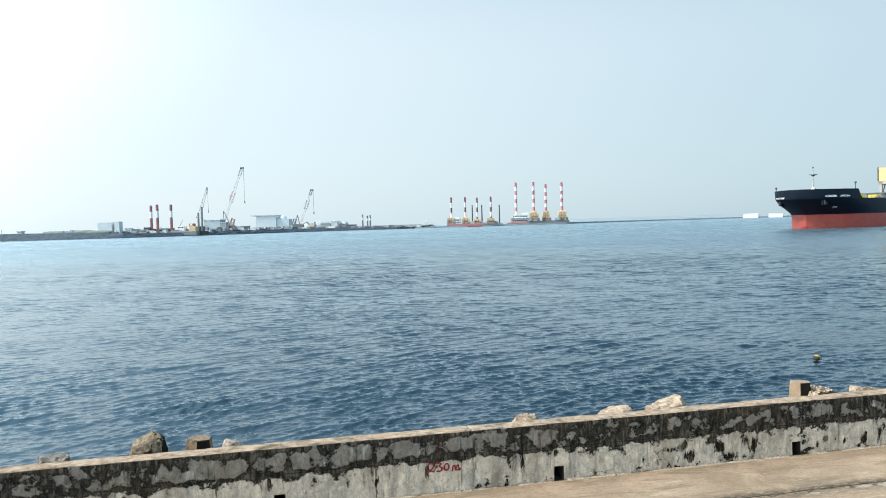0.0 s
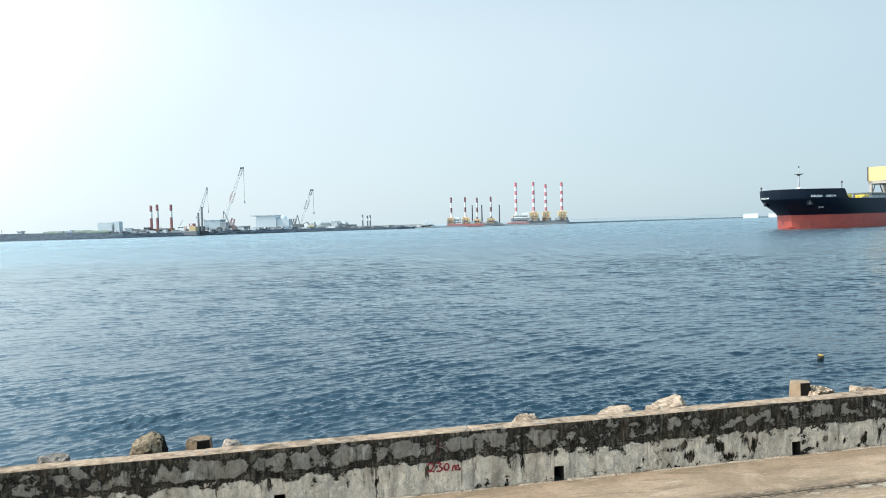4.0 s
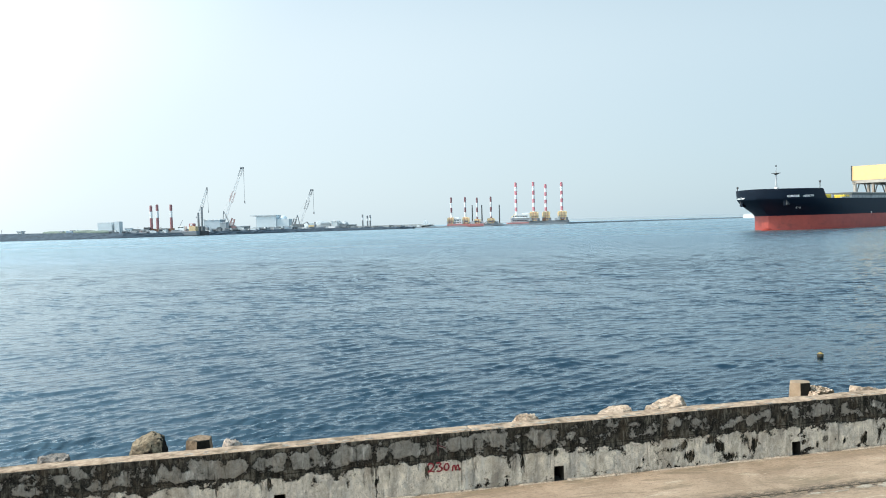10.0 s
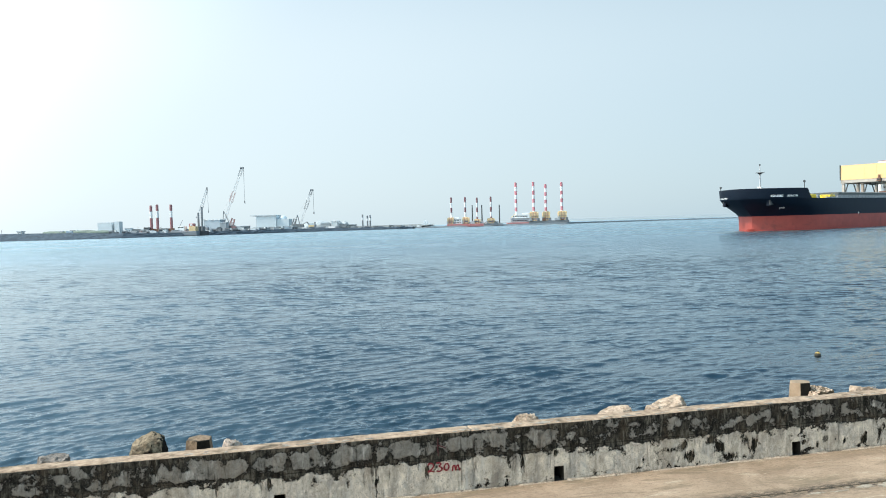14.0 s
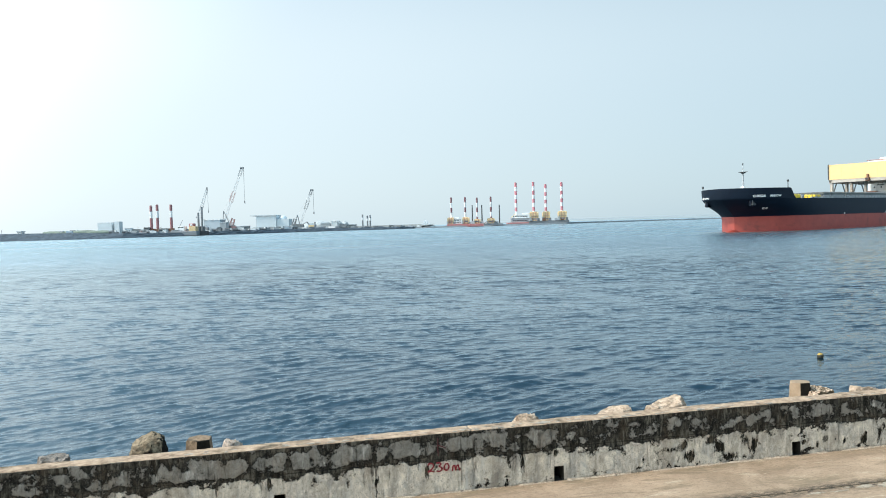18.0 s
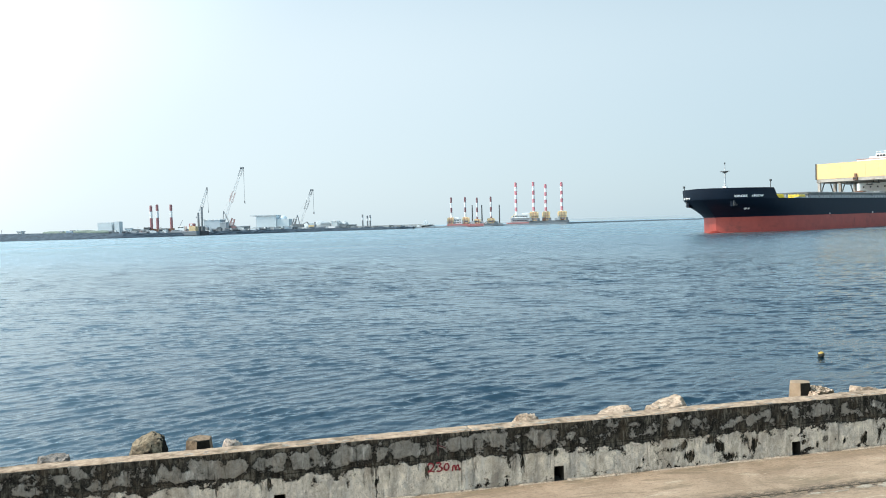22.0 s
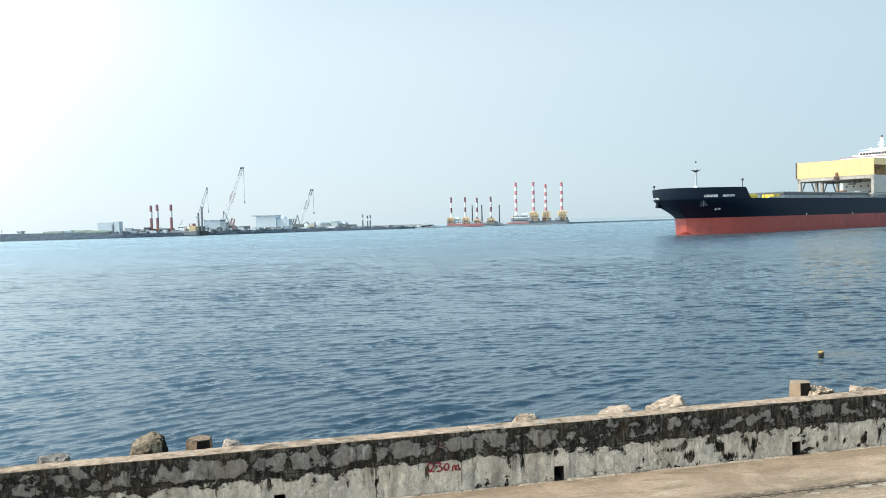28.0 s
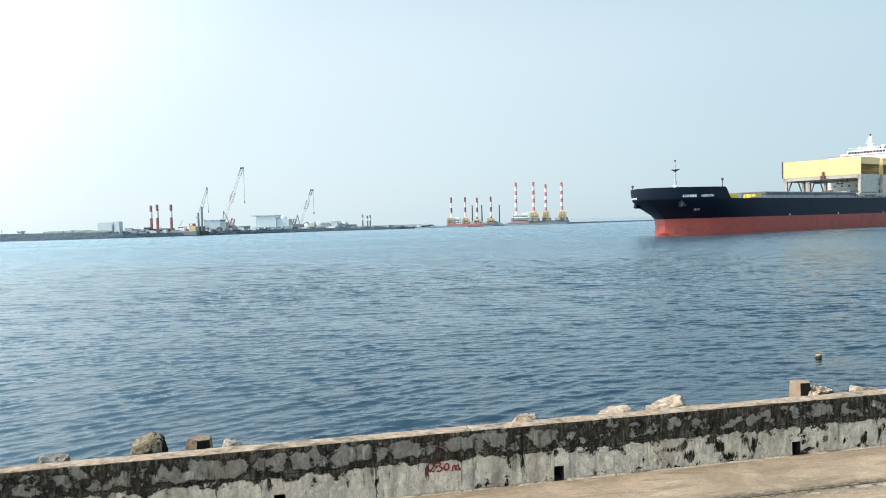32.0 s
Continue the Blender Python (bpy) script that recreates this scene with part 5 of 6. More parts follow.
def leg_part(rig, x, y, z0, z1, r, bands, red):
    """A jack-up leg with alternate red and white bands from the top; bands gives their shares of its length."""
    leg = part("leg", tubes(((x, y, -3), (x, y, z0), r), n=12), red, rig, "red and white banded jack-up leg")
    top = z1
    for k, share in enumerate(bands):
        low = top - (z1 - z0) * share / sum(bands)
        part("band", tubes(((x, y, low), (x, y, top), r), n=12), (red, LEG_WHITE)[k % 2], leg)
        top = low
    part("leg_cap", tubes(((x, y, z1), (x, y, z1 + 0.8), r * 0.8), n=12), red, leg)


def jacking_house(rig, x, y, w, z0, z1):
    h = part("jacking_house", bevelled(boxes((x - w / 2, x + w / 2, y - w / 2, y + w / 2, z0, z1 - 1.5)), 0.3, 1), HOUSE_YELLOW, rig, "yellow jacking house")
    part("top_frame", boxes((x - w / 2 + 1, x + w / 2 - 1, y - w / 2 + 1, y + w / 2 - 1, z1 - 1.5, z1)), HOUSE_YELLOW, h)
    part("louvre", boxes((x - w * 0.3, x + w * 0.3, y - w / 2 - 0.15, y - w / 2, z0 + 2, z0 + 4)), FAR_STEEL, h)
    part("walkway", boxes((x - w / 2 - 0.9, x + w / 2 + 0.9, y - w / 2 - 1.0, y - w / 2, (z0 + z1) / 2, (z0 + z1) / 2 + 0.35)), FAR_STEEL, h)
    for q in (-0.5, -0.18, 0.18, 0.5):
        part("guide_post", tubes(((x + q * w, y - w / 2 - 0.3, z0), (x + q * w, y - w / 2 - 0.3, z1 - 0.4), 0.35), n=6), BARGE_RED if abs(q) < 0.3 else HOUSE_YELLOW, h)
    part("hydraulic_unit", boxes((x - w * 0.62, x - w * 0.4, y - w * 0.7, y - w * 0.4, z0, z0 + (z1 - z0) * 0.42)), PALE_GREY, h)
    part("hydraulic_unit", boxes((x + w * 0.38, x + w * 0.66, y - w * 0.7, y - w * 0.4, z0, z0 + (z1 - z0) * 0.3)), DECK_GREY, h)


def build_rigs():
    D = 1150
    rig = thing("jack_up_rig", "red-hulled jack-up barge with two tall red and white legs", "jack-up barge", pose(23.15, D, 0), "jack-up barges")
    c = 23.15
    part("hull", bevelled(boxes((6.70 - c, 40.42 - c, -9, 9, 0.3, 4.6)), 0.4, 1), BARGE_RED, rig)
    for px, top in ((13.69, 42.5), (33.84, 42.5)):
        leg_part(rig, px - c, -2, 14, top, 1.35, (1,) * 4, MAROON)
    leg_part(rig, 16.57 - c, 7, 8, 12, 1.5, (1,), MAROON)
    jacking_house(rig, 12.04 - c, -2, 9.0, 4.6, 14.2)
    jacking_house(rig, 34.25 - c, -2, 10.0, 4.6, 14.0)
    h = part("cabin", bevelled(boxes((15.74 - c, 27.26 - c, -6, 4, 4.6, 11.2)), 0.2, 1), SHIP_WHITE, rig, "white accommodation cabin")
    for z in (5.8, 8.6):
        for k in range(5):
            part("window", boxes((16.57 - c + k * 2.2, 16.57 - c + 1.3 + k * 2.2, -6.08, -6, z, z + 1.3)), GLASS, h)
    part("deck_edge", boxes((14.92 - c, 28.08 - c, -7, 5, 11.2, 11.5)), PALE_GREY, h)
    part("wheelhouse", bevelled(boxes((19.03 - c, 24.79 - c, -4, 3, 11.5, 14.2)), 0.2, 1), SHIP_WHITE, h)

    rig = thing("jack_up_rig", "small red jack-up barge with a banded leg and dark spuds", "jack-up barge", pose(50.7, 1140, 0), "jack-up barges")
    c = 50.7
    part("hull", bevelled(boxes((39.25 - c, 59.6 - c, -7, 7, 0.3, 4.2)), 0.4, 1), BARGE_RED, rig)
    leg_part(rig, 0, 0, 14, 41, 1.3, (1,) * 4, MAROON)
    jacking_house(rig, -0.3, 0, 9, 4.2, 11.0)
    part("deck_cabin", bevelled(boxes((-9, -4, -5, 5, 4.2, 8.0), (4, 9, -5, 5, 4.2, 7.4)), 0.2, 1), PALE_GREY, rig)
    for x in (43.74 - c, 57.6 - c):
        part("spud", tubes(((x, 1, -3), (x, 1, 31), 1.0, 0.75), n=10), DARK_STEEL, rig, "dark steel spud")

    rig = thing("jack_up_rig", "dark jack-up barge with a banded leg beside a spud", "jack-up barge", pose(74.0, 1160, 0), "jack-up barges")
    c = 74.0
    part("hull", bevelled(boxes((61.5 - c, 88.1 - c, -7, 7, 0.3, 4.0)), 0.4, 1), FAR_STEEL, rig)
    leg_part(rig, 71.9 - c, 0, 14, 42.5, 1.35, (1,) * 4, MAROON)
    jacking_house(rig, 71.5 - c, 0, 11, 4.0, 11.6)
    part("spud", tubes(((84.3 - c, 1, -3), (84.3 - c, 1, 31), 1.0, 0.75), n=10), DARK_STEEL, rig, "dark steel spud")
    part("deck_cabin", bevelled(boxes((76.4 - c, 82.3 - c, -4, 4, 4, 7.2)), 0.2, 1), PALE_GREY, rig)
    part("boom", tubes(((61.5 - c, 0, 4), (69.0 - c, 0, 9.5), 0.4)), RUST, rig)

    D = 1210
    rig = thing("jack_up_rig", "large jack-up platform with four tall red and white legs", "jack-up barge", pose(144.7, D, 0), "jack-up barges")
    c = 144.7
    part("hull", bevelled(boxes((98.8 - c, 131.7 - c, -12, 8, 0.2, 4.2)), 0.4, 1), BARGE_RED, rig)
    part("deck", bevelled(boxes((127.3 - c, 193.1 - c, -9, 12, 1.6, 6.0)), 0.4, 1), FAR_STEEL, rig)
    for px, y, top, w in ((114.0, 4, 64.8, 0), (140.2, -3, 64.5, 12.0), (159.9, 6, 61.0, 10.5), (183.2, -3, 63.0, 12)):
        leg_part(rig, px - c, y, 15, top, 1.95, (1,) * 8, LEG_RED)
        if w:
            jacking_house(rig, px - c, y, w, 6.0, 20.0)
    h = part("cabin", bevelled(boxes((104.8 - c, 132.5 - c, -8, 2, 4.2, 10.5)), 0.2, 1), PALE_GREY, rig, "pale stepped accommodation")
    part("upper_cabin", bevelled(boxes((111.8 - c, 128.2 - c, -6, 6, 10.8, 15.6)), 0.2, 1), SHIP_WHITE, h)
    part("deck_edge", boxes((103.1 - c, 134.3 - c, -9, 3, 10.5, 10.8)), SHIP_WHITE, h)
    part("roof", boxes((110.9 - c, 129.9 - c, -7, 7, 15.6, 16.0)), SHIP_WHITE, h)
    part("wheelhouse", bevelled(boxes((123.0 - c, 132.5 - c, -5, 3, 16.0, 18.6)), 0.2, 1), SHIP_WHITE, h)
    for z in (6.2, 12.4):
        for k in range(9):
            part("window", boxes((106.6 - c + 1.5 + k * 2.5, 106.6 - c + 3.1 + k * 2.5, (-8.08 if z < 10 else -6.08), (-8 if z < 10 else -6), z, z + 1.5)), GLASS, h)
    for k in range(6):
        part("deck_gear", boxes((134.3 - c + k * 9.2, 134.3 - c + 3 + k * 9.2 + k % 3, -10, -7, 6.0, 7.6 + (k * 7 % 5) * 0.7)), (FAR_STEEL, PALE_GREY, RUST)[k % 3], rig)
    part("deck_crane", tubes(((105.7 - c, -4, 12), (110.9 - c, -4, 17), 0.5)), HOUSE_YELLOW, rig)


build_rigs()


def build_dredger():
    D = 850
    c = -299.5
    barge = thing("dredging_barge", "low dark work barge with three banded spud legs and white cabins", "barge", pose(c, D, 0))
    part("hull", bevelled(boxes((-342.7 - c, -261.9 - c, -8, 8, 0.2, 5.2)), 0.5, 1), FAR_STEEL, barge)
    for px, top in ((-312.8, 33.0), (-306.1, 33.8), (-291.3, 33.4)):
        leg_part(barge, px - c, 0, 5.2, top, 1.5, (26, 31, 66), PALE_MAROON)
        part("leg_guide", boxes((px - c - 2.6, px - c + 2.6, -2.6, 2.6, 5.2, 8.6)), RUST, barge)
    for a, b, z, mat in ((-341.4, -336.6, 8.0, SHIP_WHITE), (-336.0, -326.3, 7.0, SHIP_WHITE), (-325.0, -319.0, 7.8, PALE_GREY),
                         (-319.6, -313.5, 10.5, DECK_GREY), (-303.8, -293.5, 8.0, DECK_GREY), (-289.8, -283.7, 7.0, PALE_GREY), (-283.1, -276.1, 10.4, SHIP_WHITE)):
        cb = part("cabin", bevelled(boxes((a - c, b - c, -5, 5, 5.2, z)), 0.15, 1), mat, barge)
        part("window", boxes((a - c + 0.6, b - c - 0.6, -5.06, -5, z - 1.6, z - 0.8)), GLASS, cb)
    part("boom", tubes(((-284.9 - c, 0, 6), (-279.2 - c, 0, 17), 0.3)), FAR_STEEL, barge)
    w = part("winch_tower", bevelled(boxes((-271.0 - c, -263.7 - c, -6, 4, 5.2, 10.0)), 0.3, 1), HOUSE_YELLOW, barge, "yellow and orange winch tower")
    part("tower_top", bevelled(boxes((-271.0 - c, -266.1 - c, -5, 3, 10.0, 13.2)), 0.3, 1), BARGE_RED, w)
    part("tower_cabin", boxes((-269.8 - c, -267.3 - c, -5.2, -5.0, 10.8, 12.4)), SHIP_WHITE, w)


def build_piling_rig():
    D = 860
    c = -263.7
    rig = thing("piling_crane", "grey lattice boom crane between two dark piles", "crane", pose(c, D, 0))
    part("pontoon", bevelled(boxes((-269.9 - c, -256.3 - c, -7, 7, 0.2, 5.0)), 0.4, 1), DARK_STEEL, rig)
    for x, z in ((-265.2, 25.0), (-261.4, 31.0)):
        part("pile", tubes(((x - c, 0, 0), (x - c, 0, z), 1.15), n=10), FAR_STEEL, rig)
    part("guide_arm", tubes(((-268.0 - c, 0, 20), (-264.9 - c, 0, 20), 0.4)), FAR_STEEL, rig)
    bm = bmesh.new()
    lattice(bm, (-263.7 - c, 3, 26), (-255.7 - c, 3, 50.5), 3.0, 1.5, 9, 0.15)
    part("boom", bm, CRANE_LATTICE, rig)
    part("boom_head", tubes(((-256.2 - c, 3, 49), (-255.4 - c, 3, 52.5), 1.1, 0.7)), FAR_STEEL, rig)
    part("machine_house", bevelled(boxes((-265.6 - c, -260.0 - c, 1, 6, 5, 10)), 0.2, 1), DECK_GREY, rig)
    part("hoist_rope", tubes(((-255.1 - c, 3, 50), (-254.8 - c, 3, 26), 0.14)), FAR_STEEL, rig)
    part("hook_block", tubes(((-254.8 - c, 3, 24.5), (-254.8 - c, 3, 26), 0.5)), FAR_STEEL, rig)


def crawler_crane(label, c, D, foot, head, waist, rope, mast_top, counter, group, red):
    crane = thing("crawler_crane", label, "crane", pose(c, D, 0), group)
    part("tracks", bevelled(boxes((-9, 9, -6, -3, 3.4, 6.0), (-9, 9, 3, 6, 3.4, 6.0)), 0.6, 2), FAR_STEEL, crane)
    part("machine_house", bevelled(boxes((-6, 8, -3.5, 3.5, 6, 10.5)), 0.3, 1), DECK_GREY, crane)
    part("cab", bevelled(boxes((-9, -6, -3.5, -0.5, 6.4, 9.4)), 0.3, 1), PALE_GREY, crane)
    bm = bmesh.new()
    f, h = Vector(foot), Vector(head)
    lattice(bm, f, f.lerp(h, waist[0]), 1.6, 2.2, 10, 0.09)
    part("boom_foot", bm, CRANE_LATTICE, crane)
    bm = bmesh.new()
    lattice(bm, f.lerp(h, waist[0]), f.lerp(h, waist[1]), 3.6, 3.6, 5, 0.17)
    part("boom_insert", bm, HAZED_RED if red else FAR_STEEL, crane)
    bm = bmesh.new()
    lattice(bm, f.lerp(h, waist[1]), f.lerp(h, 0.86), 2.0, 2.0, 8, 0.085)
    part("boom_middle", bm, CRANE_LATTICE, crane)
    bm = bmesh.new()
    lattice(bm, f.lerp(h, 0.86), h, 3.2, 2.4, 4, 0.2)
    part("boom_tip", bm, PALE_GREY if red else FAR_STEEL, crane)
    part("boom_head", bevelled(boxes((h.x - 1.7, h.x + 2.5, -1.2, 1.2, h.z - 0.8, h.z + 1.4)), 0.3, 1), FAR_STEEL, crane)
    part("mast", tubes((foot, mast_top, 0.55), (mast_top, counter, 0.4), n=6), FAR_STEEL, crane)
    part("backstay", tubes((mast_top, (h.x, h.y, h.z - 1), 0.08), (mast_top, (counter[0] + 3, 0, 8), 0.25), n=4), CRANE_LATTICE, crane)
    bm = bmesh.new()
    lattice(bm, counter, (counter[0] + 3.0, 0, counter[2] + 9.5), 4.2, 3.4, 3, 0.4)
    part("counterweight_frame", bm, HAZED_RED if red else FAR_STEEL, crane)
    part("counterweight", bevelled(boxes((4, 9, -4, 4, 6.2, 9.5)), 0.2, 1), HAZED_RED if red else DECK_GREY, crane)
    part("hoist_rope", tubes(((h.x + 2, 0, h.z), (h.x + 2.2, 0, rope), 0.2), n=4), FAR_STEEL, crane)
    part("hook_block", tubes(((h.x + 2.2, 0, rope - 2.8), (h.x + 2.2, 0, rope), 0.9, 0.6)), FAR_STEEL, crane)


def build_cranes():
    build_piling_rig()
    c = -257.4
    crawler_crane("very tall crawler crane with a grey and red lattice boom", c, 950, (-264.1 - c, 0, 9), (-238.7 - c, 0, 78.7),
                  (0.42, 0.60), 39.37, (-262.4 - c, 0, 27.92), (-254.0 - c, 0, 9), "crawler cranes", True)
    c = -194.7
    crawler_crane("tall crawler crane with a grey lattice boom and hanging hook", c, 1060, (-190.9 - c, 0, 8), (-173.9 - c, 0, 55.2),
                  (0.46, 0.72), 26.38, (-193.9 - c, 0, 22.45), (-200.0 - c, 0, 8), "crawler cranes", False)
    # site huts round the big crane
    for x, w, D, h in ((-264.4, 6, 900, 3.0), (-258.7, 5, 905, 2.8), (-255.7, 7, 980, 3.2), (-236.6, 6, 1000, 3.0), (-329.2, 5, 842, 3.0), (-294.1, 4, 838, 3.4)):
        hut = thing("site_hut", "small white site hut on the bank", "hut", pose(x, D, 4.0), "site huts")
        part("wall", bevelled(boxes((-w / 2, w / 2, -2, 2, 0, h)), 0.1, 1), SHIP_WHITE, hut)
        part("roof", boxes((-w / 2 - 0.3, w / 2 + 0.3, -2.3, 2.3, h, h + 0.25)), PALE_GREY, hut)
    # excavator
    c = -174.8
    ex = thing("excavator", "dark long-reach excavator working on the bank", "excavator", pose(c, 1050, 4.0))
    part("tracks", bevelled(boxes((-3, 5, -3, 3, 0, 1.6)), 0.3, 1), FAR_STEEL, ex)
    part("house", bevelled(boxes((-2.5, 4.5, -2.5, 2.5, 1.6, 4.6)), 0.3, 1), HOUSE_YELLOW, ex)
    part("arm", tubes(((-1, 0, 3.5), (-5, 0, 9.0), 0.7), ((-5, 0, 9.0), (-9.5, 0, 6.5), 0.5), n=6), FAR_STEEL, ex)
    part("bucket", tubes(((-9.5, 0, 6.5), (-10, 0, 4.6), 0.9, 0.5), n=6), FAR_STEEL, ex)


def slab_building(name, label, category, D, x0, x1, z1, depth, material, roof=None, windows=0, z0=2.0, eaves=0.6):
    b = thing(name, label, category, pose((x0 + x1) / 2, D, 0))
    w = (x1 - x0) / 2
    wall = part("wall", boxes((-w, w, 0, depth, z0, z1)), material, b)
    part("roof", boxes((-w - eaves, w + eaves, -eaves, depth + eaves, z1, z1 + max(0.8, (z1 - z0) * 0.06))), roof or FAR_ROOF, b)
    if windows:
        rows = max(1, int((z1 - z0) / 5))
        for r in range(rows):
            for k in range(windows):
                xx = -w + (k + 0.25) * 2 * w / windows
                part("window", boxes((xx, xx + w / windows, -0.12, 0, z0 + 2 + r * 5, z0 + 4 + r * 5)), GLASS, wall)
    return b


def build_far_buildings():
    D = 1900
    def block(name, label, dist, x0, x1, z1, depth):
        return slab_building(name, label, "building", dist, x0, x1, z1, depth, HAZED_WHITE, HAZED_WHITE, eaves=0.0)
    block("apartment_block", "pale blue-grey apartment block in the haze", D, -829.0, -795.0, 29.0, 30)
    block("apartment_block", "slim pale tower block in the haze", D + 20, -795.0, -786.5, 28.0, 20)
    block("apartment_block", "slim pale tower block beside the larger block", D, -788.5, -776.5, 30.6, 20)
    block("warehouse", "low pale shed by the water", D + 30, -776.0, -762.0, 15.0, 20)
    block("warehouse", "long low pale shed in the haze", D + 60, -760.0, -722.0, 12.5, 20)
    # site hall
    slab_building("site_hall", "pale grey prefabricated site hall", "building", 930, -280.5, -261.9, 17.22, 25, FAR_WALL, SHIP_WHITE, 0)
    slab_building("site_hall", "small grey-brown container stack", "building", 925, -260.5, -253.2, 13.50, 12, PALE_GREY, None, 0)
    # storage hall with overhanging roof
    hall = block("storage_hall", "tall pale storage hall with a wide flat roof", 1700, -400.5, -357.6, 31.2, 50)
    part("canopy", boxes((-413.5 + 379.05, -357.0 + 379.05, -2, 52, 32.9, 34.4)), FAR_WALL, hall)
    block("storage_hall", "lower pale wing of the storage hall", 1705, -357.4, -331.0, 24.0, 40)
    d = thing("storage_dome", "white storage dome in the haze", "dome", pose(-346.5, 1725, 0))
    bm = bmesh.new()
    ball(bm, (0, 0, 25.5), 8.0, 8.0, 7.5, 24, 16)
    part("shell", bm, HAZED_WHITE, d, smooth=True)
    part("drum", tubes(((0, 0, 2), (0, 0, 25.5), 7.8), n=24), HAZED_WHITE, d)
    # stockpiles of sand behind the bank
    for k, (x, w, h) in enumerate(((-336, 22, 13), (-306, 28, 17), (-276, 24, 19), (-254, 16, 15))):
        heap = tagged(part("sand_stockpile", boulder(90 + k, w, 20, h, 0.9, 4, facets=3, knobs=1.5), PALE_SAND, None, smooth=True), "long pale sand stockpile in the haze", "stockpile", "sand stockpiles")
        heap.matrix_basis = pose(x, 2000 + k * 9, 4.0)
    # sheds, trucks and spoil along the bank
    for x0, x1, top, D, mat in ((-446.7, -443.1, 9.15, 830, SHIP_WHITE), (-265.9, -256.6, 8.68, 1000, PALE_GREY), (-256.3, -247.6, 9.09, 1010, DECK_GREY),
                                (-165.9, -153.6, 10.15, 1080, PALE_GREY), (-153.4, -144.9, 12.22, 1090, SHIP_WHITE),
                                (-143.8, -134.4, 8.79, 1100, PALE_GREY), (-128.5, -119.2, 7.59, 1090, DECK_GREY),
                                (-232.7, -222.3, 7.19, 1040, PALE_GREY), (-217.8, -210.4, 7.57, 1040, SHIP_WHITE), (-210.1, -203.4, 6.96, 1050, DECK_GREY)):
        slab_building("site_shed", "small site shed on the reclaimed land", "shed", D, x0, x1, top, 8, mat, None, 0)
    for x, top, D in ((-108.8, 21.08, 1080), (-102.2, 19.35, 1080), (-98.4, 20.01, 1080)):
        p = thing("marker_pile", "dark steel pile with a pale band", "pile", pose(x, D, 0), "marker piles")
        part("shaft", tubes(((0, 0, -2), (0, 0, top), 1.1), n=10), FAR_STEEL, p)
        part("band", tubes(((0, 0, top * 0.62), (0, 0, top * 0.8), 1.16), n=10), LEG_WHITE, p)
    p = thing("marker_pile", "thin dark mooring pile", "pile", pose(-167.6, 1040, 0))
    part("shaft", tubes(((0, 0, 0), (0, 0, 12.59), 1.0), n=10), FAR_STEEL, p)
    mk = thing("harbour_mark", "small white harbour mark at the end of the bank", "mark", pose(-33.72, 1100, 0))
    part("base", boxes((-5, 5, -2, 2, -1, 2.4)), PALE_GREY, mk)
    part("cap", boxes((-2, 2, -1, 1, 2.4, 4.2)), SHIP_WHITE, mk)
    # far vessel in the haze
    v = thing("far_vessel", "small white vessel far off in the haze", "ship", pose(-47.47, 2300, 0))
    part("hull", bevelled(boxes((-13, 13, -5, 5, -1, 7)), 1.5, 2), HAZED_WHITE, v)
    part("deckhouse", bevelled(boxes((-6, 5, -4, 4, 7, 14)), 0.5, 1), HAZED_WHITE, v)
    part("mast", tubes(((-2, 0, 14), (-2, 0, 22), 0.5)), HAZED_WHITE, v)
    for x0, x1, D, top in ((580.6, 607.6, 1522, 7.6), (635.3, 660.5, 1535, 7.1)):
        shed = slab_building("waterside_shed", "long low white shed at the water's edge", "building", D, x0, x1, top, 12, SHIP_WHITE, SHIP_WHITE, 0, -0.5)
        for k in range(4):
            x = (x1 - x0) * (k / 4 - 0.5)
            part("bay_post", boxes((x - 0.2, x + 0.2, -0.25, 0, -0.5, top)), SHIP_WHITE, shed)
        shed.matrix_basis = shed.matrix_basis @ pose(0, 0, 0, 0, 0, -24)


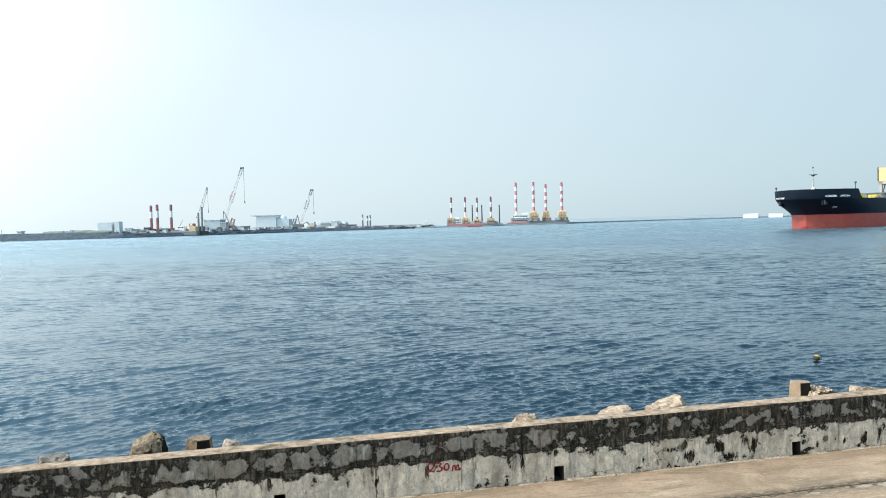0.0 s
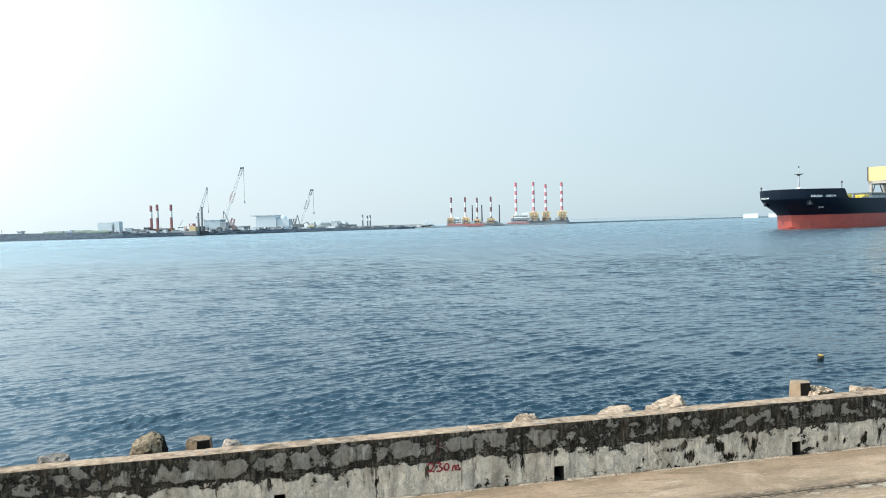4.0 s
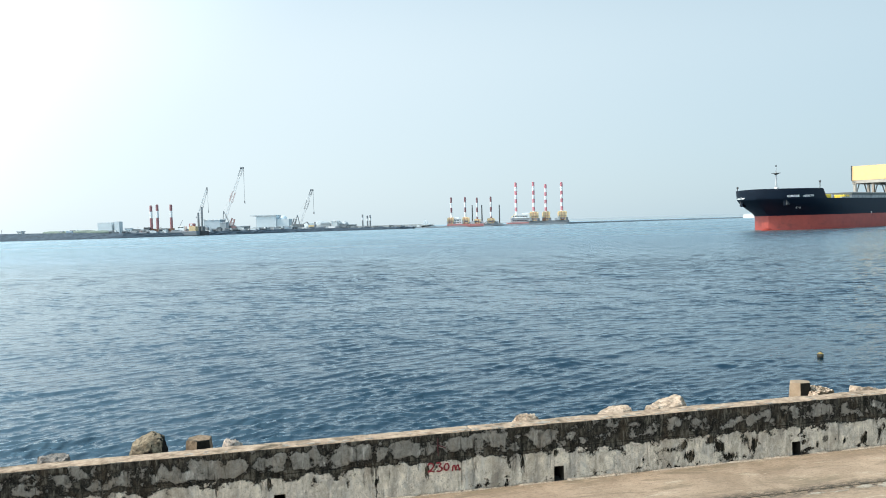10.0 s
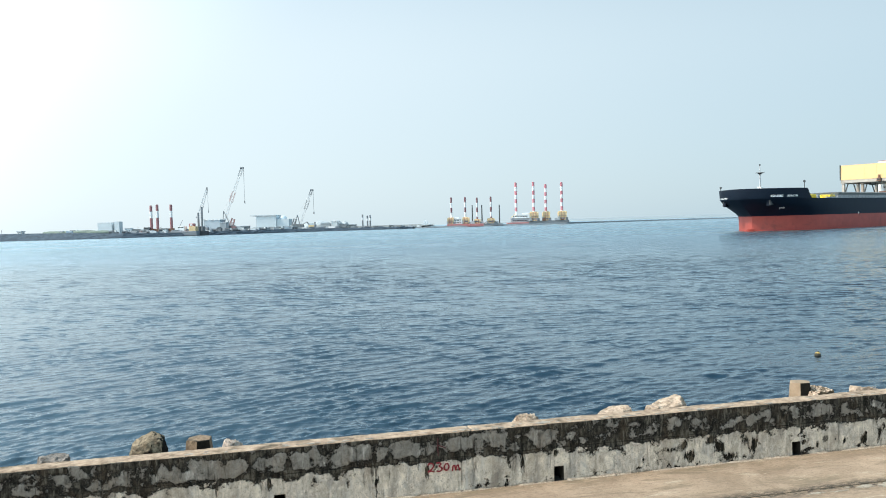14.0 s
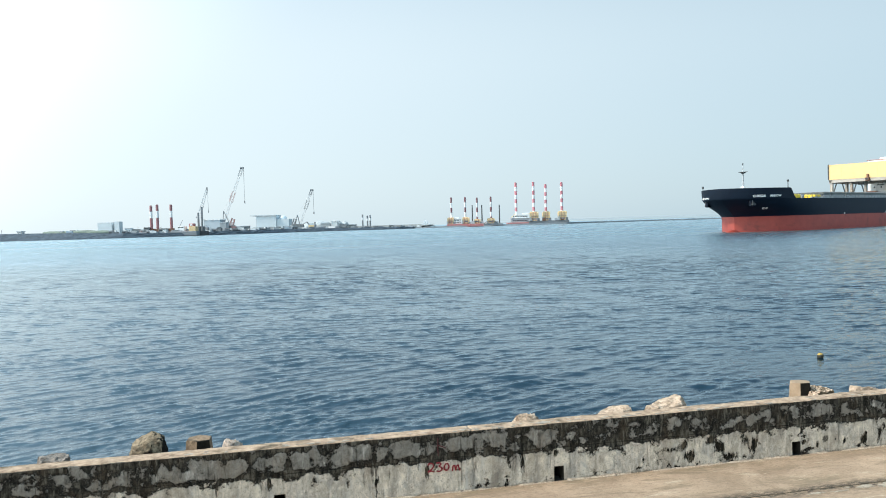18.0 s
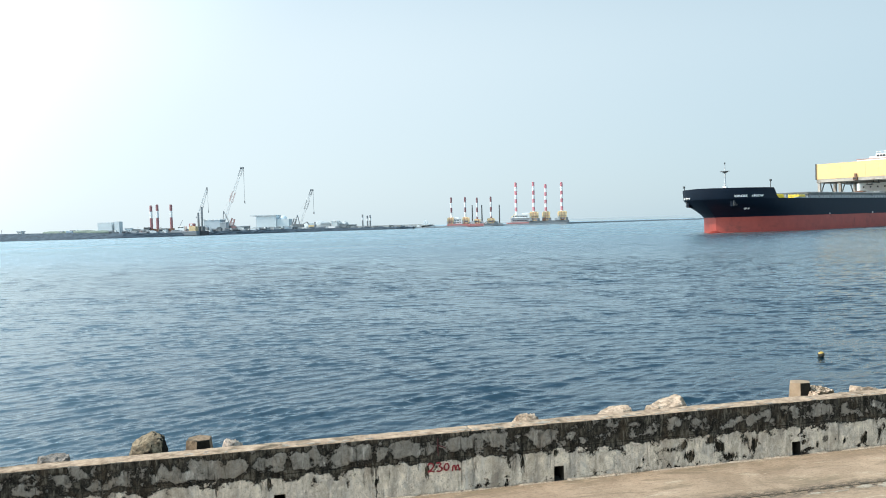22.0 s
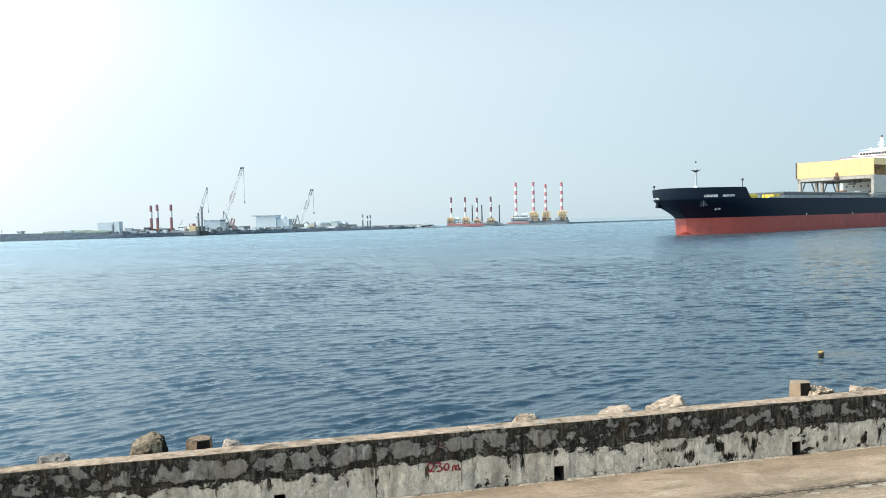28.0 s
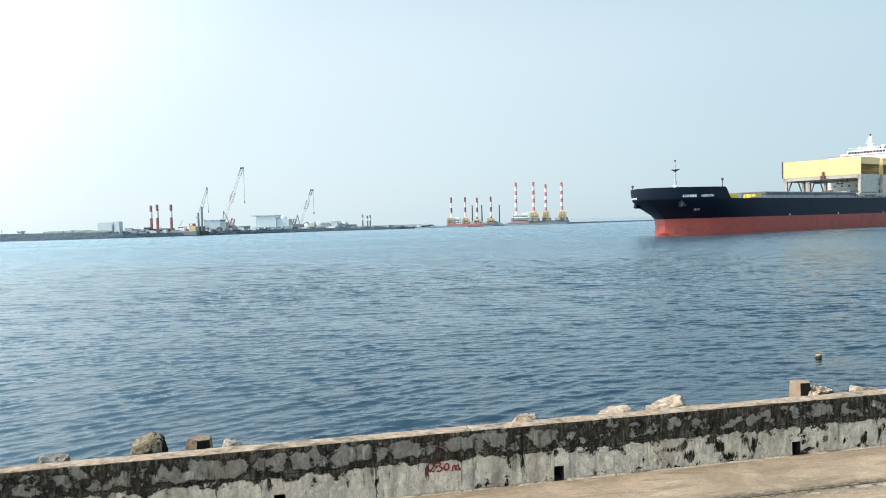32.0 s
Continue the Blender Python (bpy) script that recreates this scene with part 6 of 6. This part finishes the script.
def build_site_clutter():
    """Containers, spoil heaps and vehicles on the reclaimed bank."""
    rng = random.Random(31)
    line = [(x, y, h) for x, y, h in SHORE if -440 < x]
    for i in range(120):
        k = rng.choice((1, 2, 3, 3, 4, 4, 4, 5, 5, 5, 6, 6, 7, 8))
        k = min(k, len(line) - 1)
        f = rng.random()
        (x0, y0, h0), (x1, y1, h1) = line[k - 1], line[k]
        x, y = x0 + (x1 - x0) * f, y0 + (y1 - y0) * f
        h = (h0 + (h1 - h0) * f) * 0.9
        if x < -335 and rng.random() < 0.8:
            continue
        y += h * 1.4 + rng.uniform(5, 30)
        kind = rng.random()
        if kind < 0.62:
            mat, word = rng.choice(((SHIP_WHITE, "white"), (PALE_GREY, "pale grey"), (PALE_GREY, "pale grey"), (DECK_GREY, "dark grey"), (FAR_STEEL, "dark"), (FAR_WALL, "off-white")))
            b = thing("site_container", word + " steel container on the reclaimed bank", "container", pose(x, y, h - 0.3, 0, 0, rng.uniform(-20, 20)), "site containers")
            ln, ht = rng.choice((3.0, 4.0, 6.0, 6.0)), rng.choice((1.8, 2.6, 2.6))
            part("body", bevelled(boxes((-ln / 2, ln / 2, -1.25, 1.25, 0, ht)), 0.08, 1), mat, b)
            part("door", boxes((ln / 2, ln / 2 + 0.06, -1.1, 1.1, 0.15, ht - 0.15)), mat, b)
        elif kind < 0.80:
            ob = tagged(part("spoil_heap", boulder(i + 70, rng.uniform(3, 9), rng.uniform(3, 6), rng.uniform(1.0, 2.2), 0.8, 3), FAR_ROCK, None), "dark heap of quarried rock on the bank", "heap", "spoil heaps")
            ob.matrix_basis = pose(x, y, h)
        else:
            b = thing("dump_truck", "small dump truck parked on the reclaimed bank", "truck", pose(x, y, h - 0.2, 0, 0, rng.choice((0, 180)) + rng.uniform(-15, 15)), "site trucks")
            part("tipper", bevelled(boxes((-2.2, 3.4, -1.3, 1.3, 1.3, 3.2)), 0.2, 1), rng.choice((DECK_GREY, FAR_STEEL)), b)
            part("cab", bevelled(boxes((-4.2, -2.4, -1.2, 1.2, 0.9, 3.4)), 0.2, 1), rng.choice((SHIP_WHITE, PALE_GREY)), b)
            for wx in (-3.2, 0.8, 2.4):
                for wy in (-1.2, 1.2):
                    part("wheel", tubes(((wx, wy - 0.25, 0.75), (wx, wy + 0.25, 0.75), 0.75), n=10), DARK_STEEL, b)


def build_yard():
    """The crowded yard round the dredging barge, and the grassed mound west of it."""
    rng = random.Random(77)
    for _ in range(46):
        x = rng.triangular(-341, -230, -305)
        f = (x + 341) / 111
        y = 826 + 70 * f + rng.uniform(6, 26)
        z = 4.1
        w, d, h = rng.uniform(1.4, 4.2), rng.uniform(1.2, 2.2), rng.choice((1.6, 2.4, 2.6, 3.4, 4.6))
        mat, word = rng.choice(((SHIP_WHITE, "white"), (SHIP_WHITE, "white"), (FAR_STEEL, "dark grey"), (DARK_STEEL, "black"), (DECK_GREY, "grey"), (HAZED_RED, "hazy red"), (RUST, "rusty")))
        u = thing("site_unit", word + " steel site unit in the crowded yard", "site unit", pose(x, y, z, 0, 0, rng.uniform(-25, 25)), "yard units")
        part("body", bevelled(boxes((-w, w, -d, d, 0, h)), 0.12, 1), mat, u)
        part("roof", boxes((-w - 0.15, w + 0.15, -d - 0.15, d + 0.15, h, h + 0.18)), PALE_GREY if mat is not SHIP_WHITE else SHIP_WHITE, u)
        part("door", boxes((-0.5, 0.5, -d - 0.05, -d, 0.05, min(2.1, h - 0.2))), FAR_STEEL if mat is SHIP_WHITE else PALE_GREY, u)
        if rng.random() < 0.3:
            part("mast", tubes(((w * 0.5, 0, h), (w * 0.5, 0, h + rng.uniform(1.5, 4.5)), 0.12), n=5), FAR_STEEL, u)
    for k, (x, w, h) in enumerate(((-392, 20, 3.2), (-372, 24, 3.4), (-352, 16, 2.6))):
        m = tagged(part("grass_mound", boulder(130 + k, w, 9, h, 0.8, 4, facets=2, knobs=0.8), SCRUB, None, smooth=True), "low grassy mound on top of the bank", "mound", "grass mounds")
        m.matrix_basis = pose(x, 808, 6.1)
    for x in (-461.0, -455.5, -441.0):
        p = thing("lamp_post", "thin dark post on the rock bank", "post", pose(x, 790, 6.8), "posts on the bank")
        part("shaft", tubes(((0, 0, 0), (0, 0, 4.6), 0.16), n=6), FAR_STEEL, p)
        part("arm", tubes(((0, 0, 4.5), (1.3, 0, 4.8), 0.1), n=5), FAR_STEEL, p)


build_dredger()
build_yard()
build_site_clutter()
build_cranes()
build_far_buildings()


# ---- what moves ----
SHIP_HEADING = 90 - 51.107


def ship_pose(t):
    s = 2.7928 * (CLIP - t) - 0.0008 * (CLIP - t) ** 2
    a = radians(51.107)
    return pose(67.09 + math.sin(a) * s, 241.02 + math.cos(a) * s, 0, 0, 0, SHIP_HEADING)


def motions():
    walk(cargo_ship, [(t, ship_pose(t)) for t in range(0, 33, 4)])
    walk(waves, [(t, pose(4 - t / 4, 7 - t * 7 / 16, 0)) for t in range(0, 33, 2)])
    walk(mooring_buoy, [(t, pose(x, y, 0.07 + 0.03 * math.sin(2.1 * t), 9 * math.sin(1.7 * t), 12 * math.sin(1.9 * t + 1), 0)) for t, x, y in (
        (0, 14.2, 30.08), (0.5, 14.52, 30.62), (1, 14.49, 30.41), (1.5, 14.49, 30.41), (2, 14.58, 30.61), (2.5, 14.55, 30.61), (3, 14.49, 30.41), (3.5, 14.35, 30.05), (5.5, 14.43, 30.42), (6, 14.4, 30.23), (6.5, 14.52, 30.41), (7, 14.67, 30.79), (7.5, 14.52, 30.82), (8, 14.43, 30.63), (8.5, 14.34, 30.24), (9, 14.34, 30.24), (9.5, 14.4, 30.43), (10, 14.49, 30.41), (10.5, 14.43, 30.63), (11, 14.3, 30.66), (11.5, 14.13, 30.09), (12, 14.25, 30.26), (12.5, 14.37, 30.43), (13, 14.4, 30.43), (13.5, 14.61, 30.8), (14, 14.58, 30.81), (14.5, 14.24, 30.45), (16.5, 14.34, 30.24), (17, 14.37, 30.24), (17.5, 14.46, 30.42), (18, 14.49, 30.41), (18.5, 14.43, 30.42), (19, 14.37, 30.43), (19.5, 14.43, 30.42), (20, 14.49, 30.62), (20.5, 14.46, 30.42), (21, 14.52, 30.62), (21.5, 14.49, 30.41), (22, 14.62, 30.6), (22.5, 14.4, 30.43), (23, 14.4, 30.43), (23.5, 14.34, 30.24), (24, 14.49, 30.41), (24.5, 14.52, 30.41), (25, 14.49, 30.41), (25.5, 14.49, 30.41), (27.5, 14.67, 30.79), (28, 14.7, 30.79), (28.5, 14.4, 30.43), (29, 14.43, 30.42), (29.5, 14.52, 30.41), (30, 14.29, 29.86), (30.5, 14.53, 30.21), (31, 14.4, 30.23), (31.5, 14.49, 30.41), (32, 14.43, 30.42))])


motions()
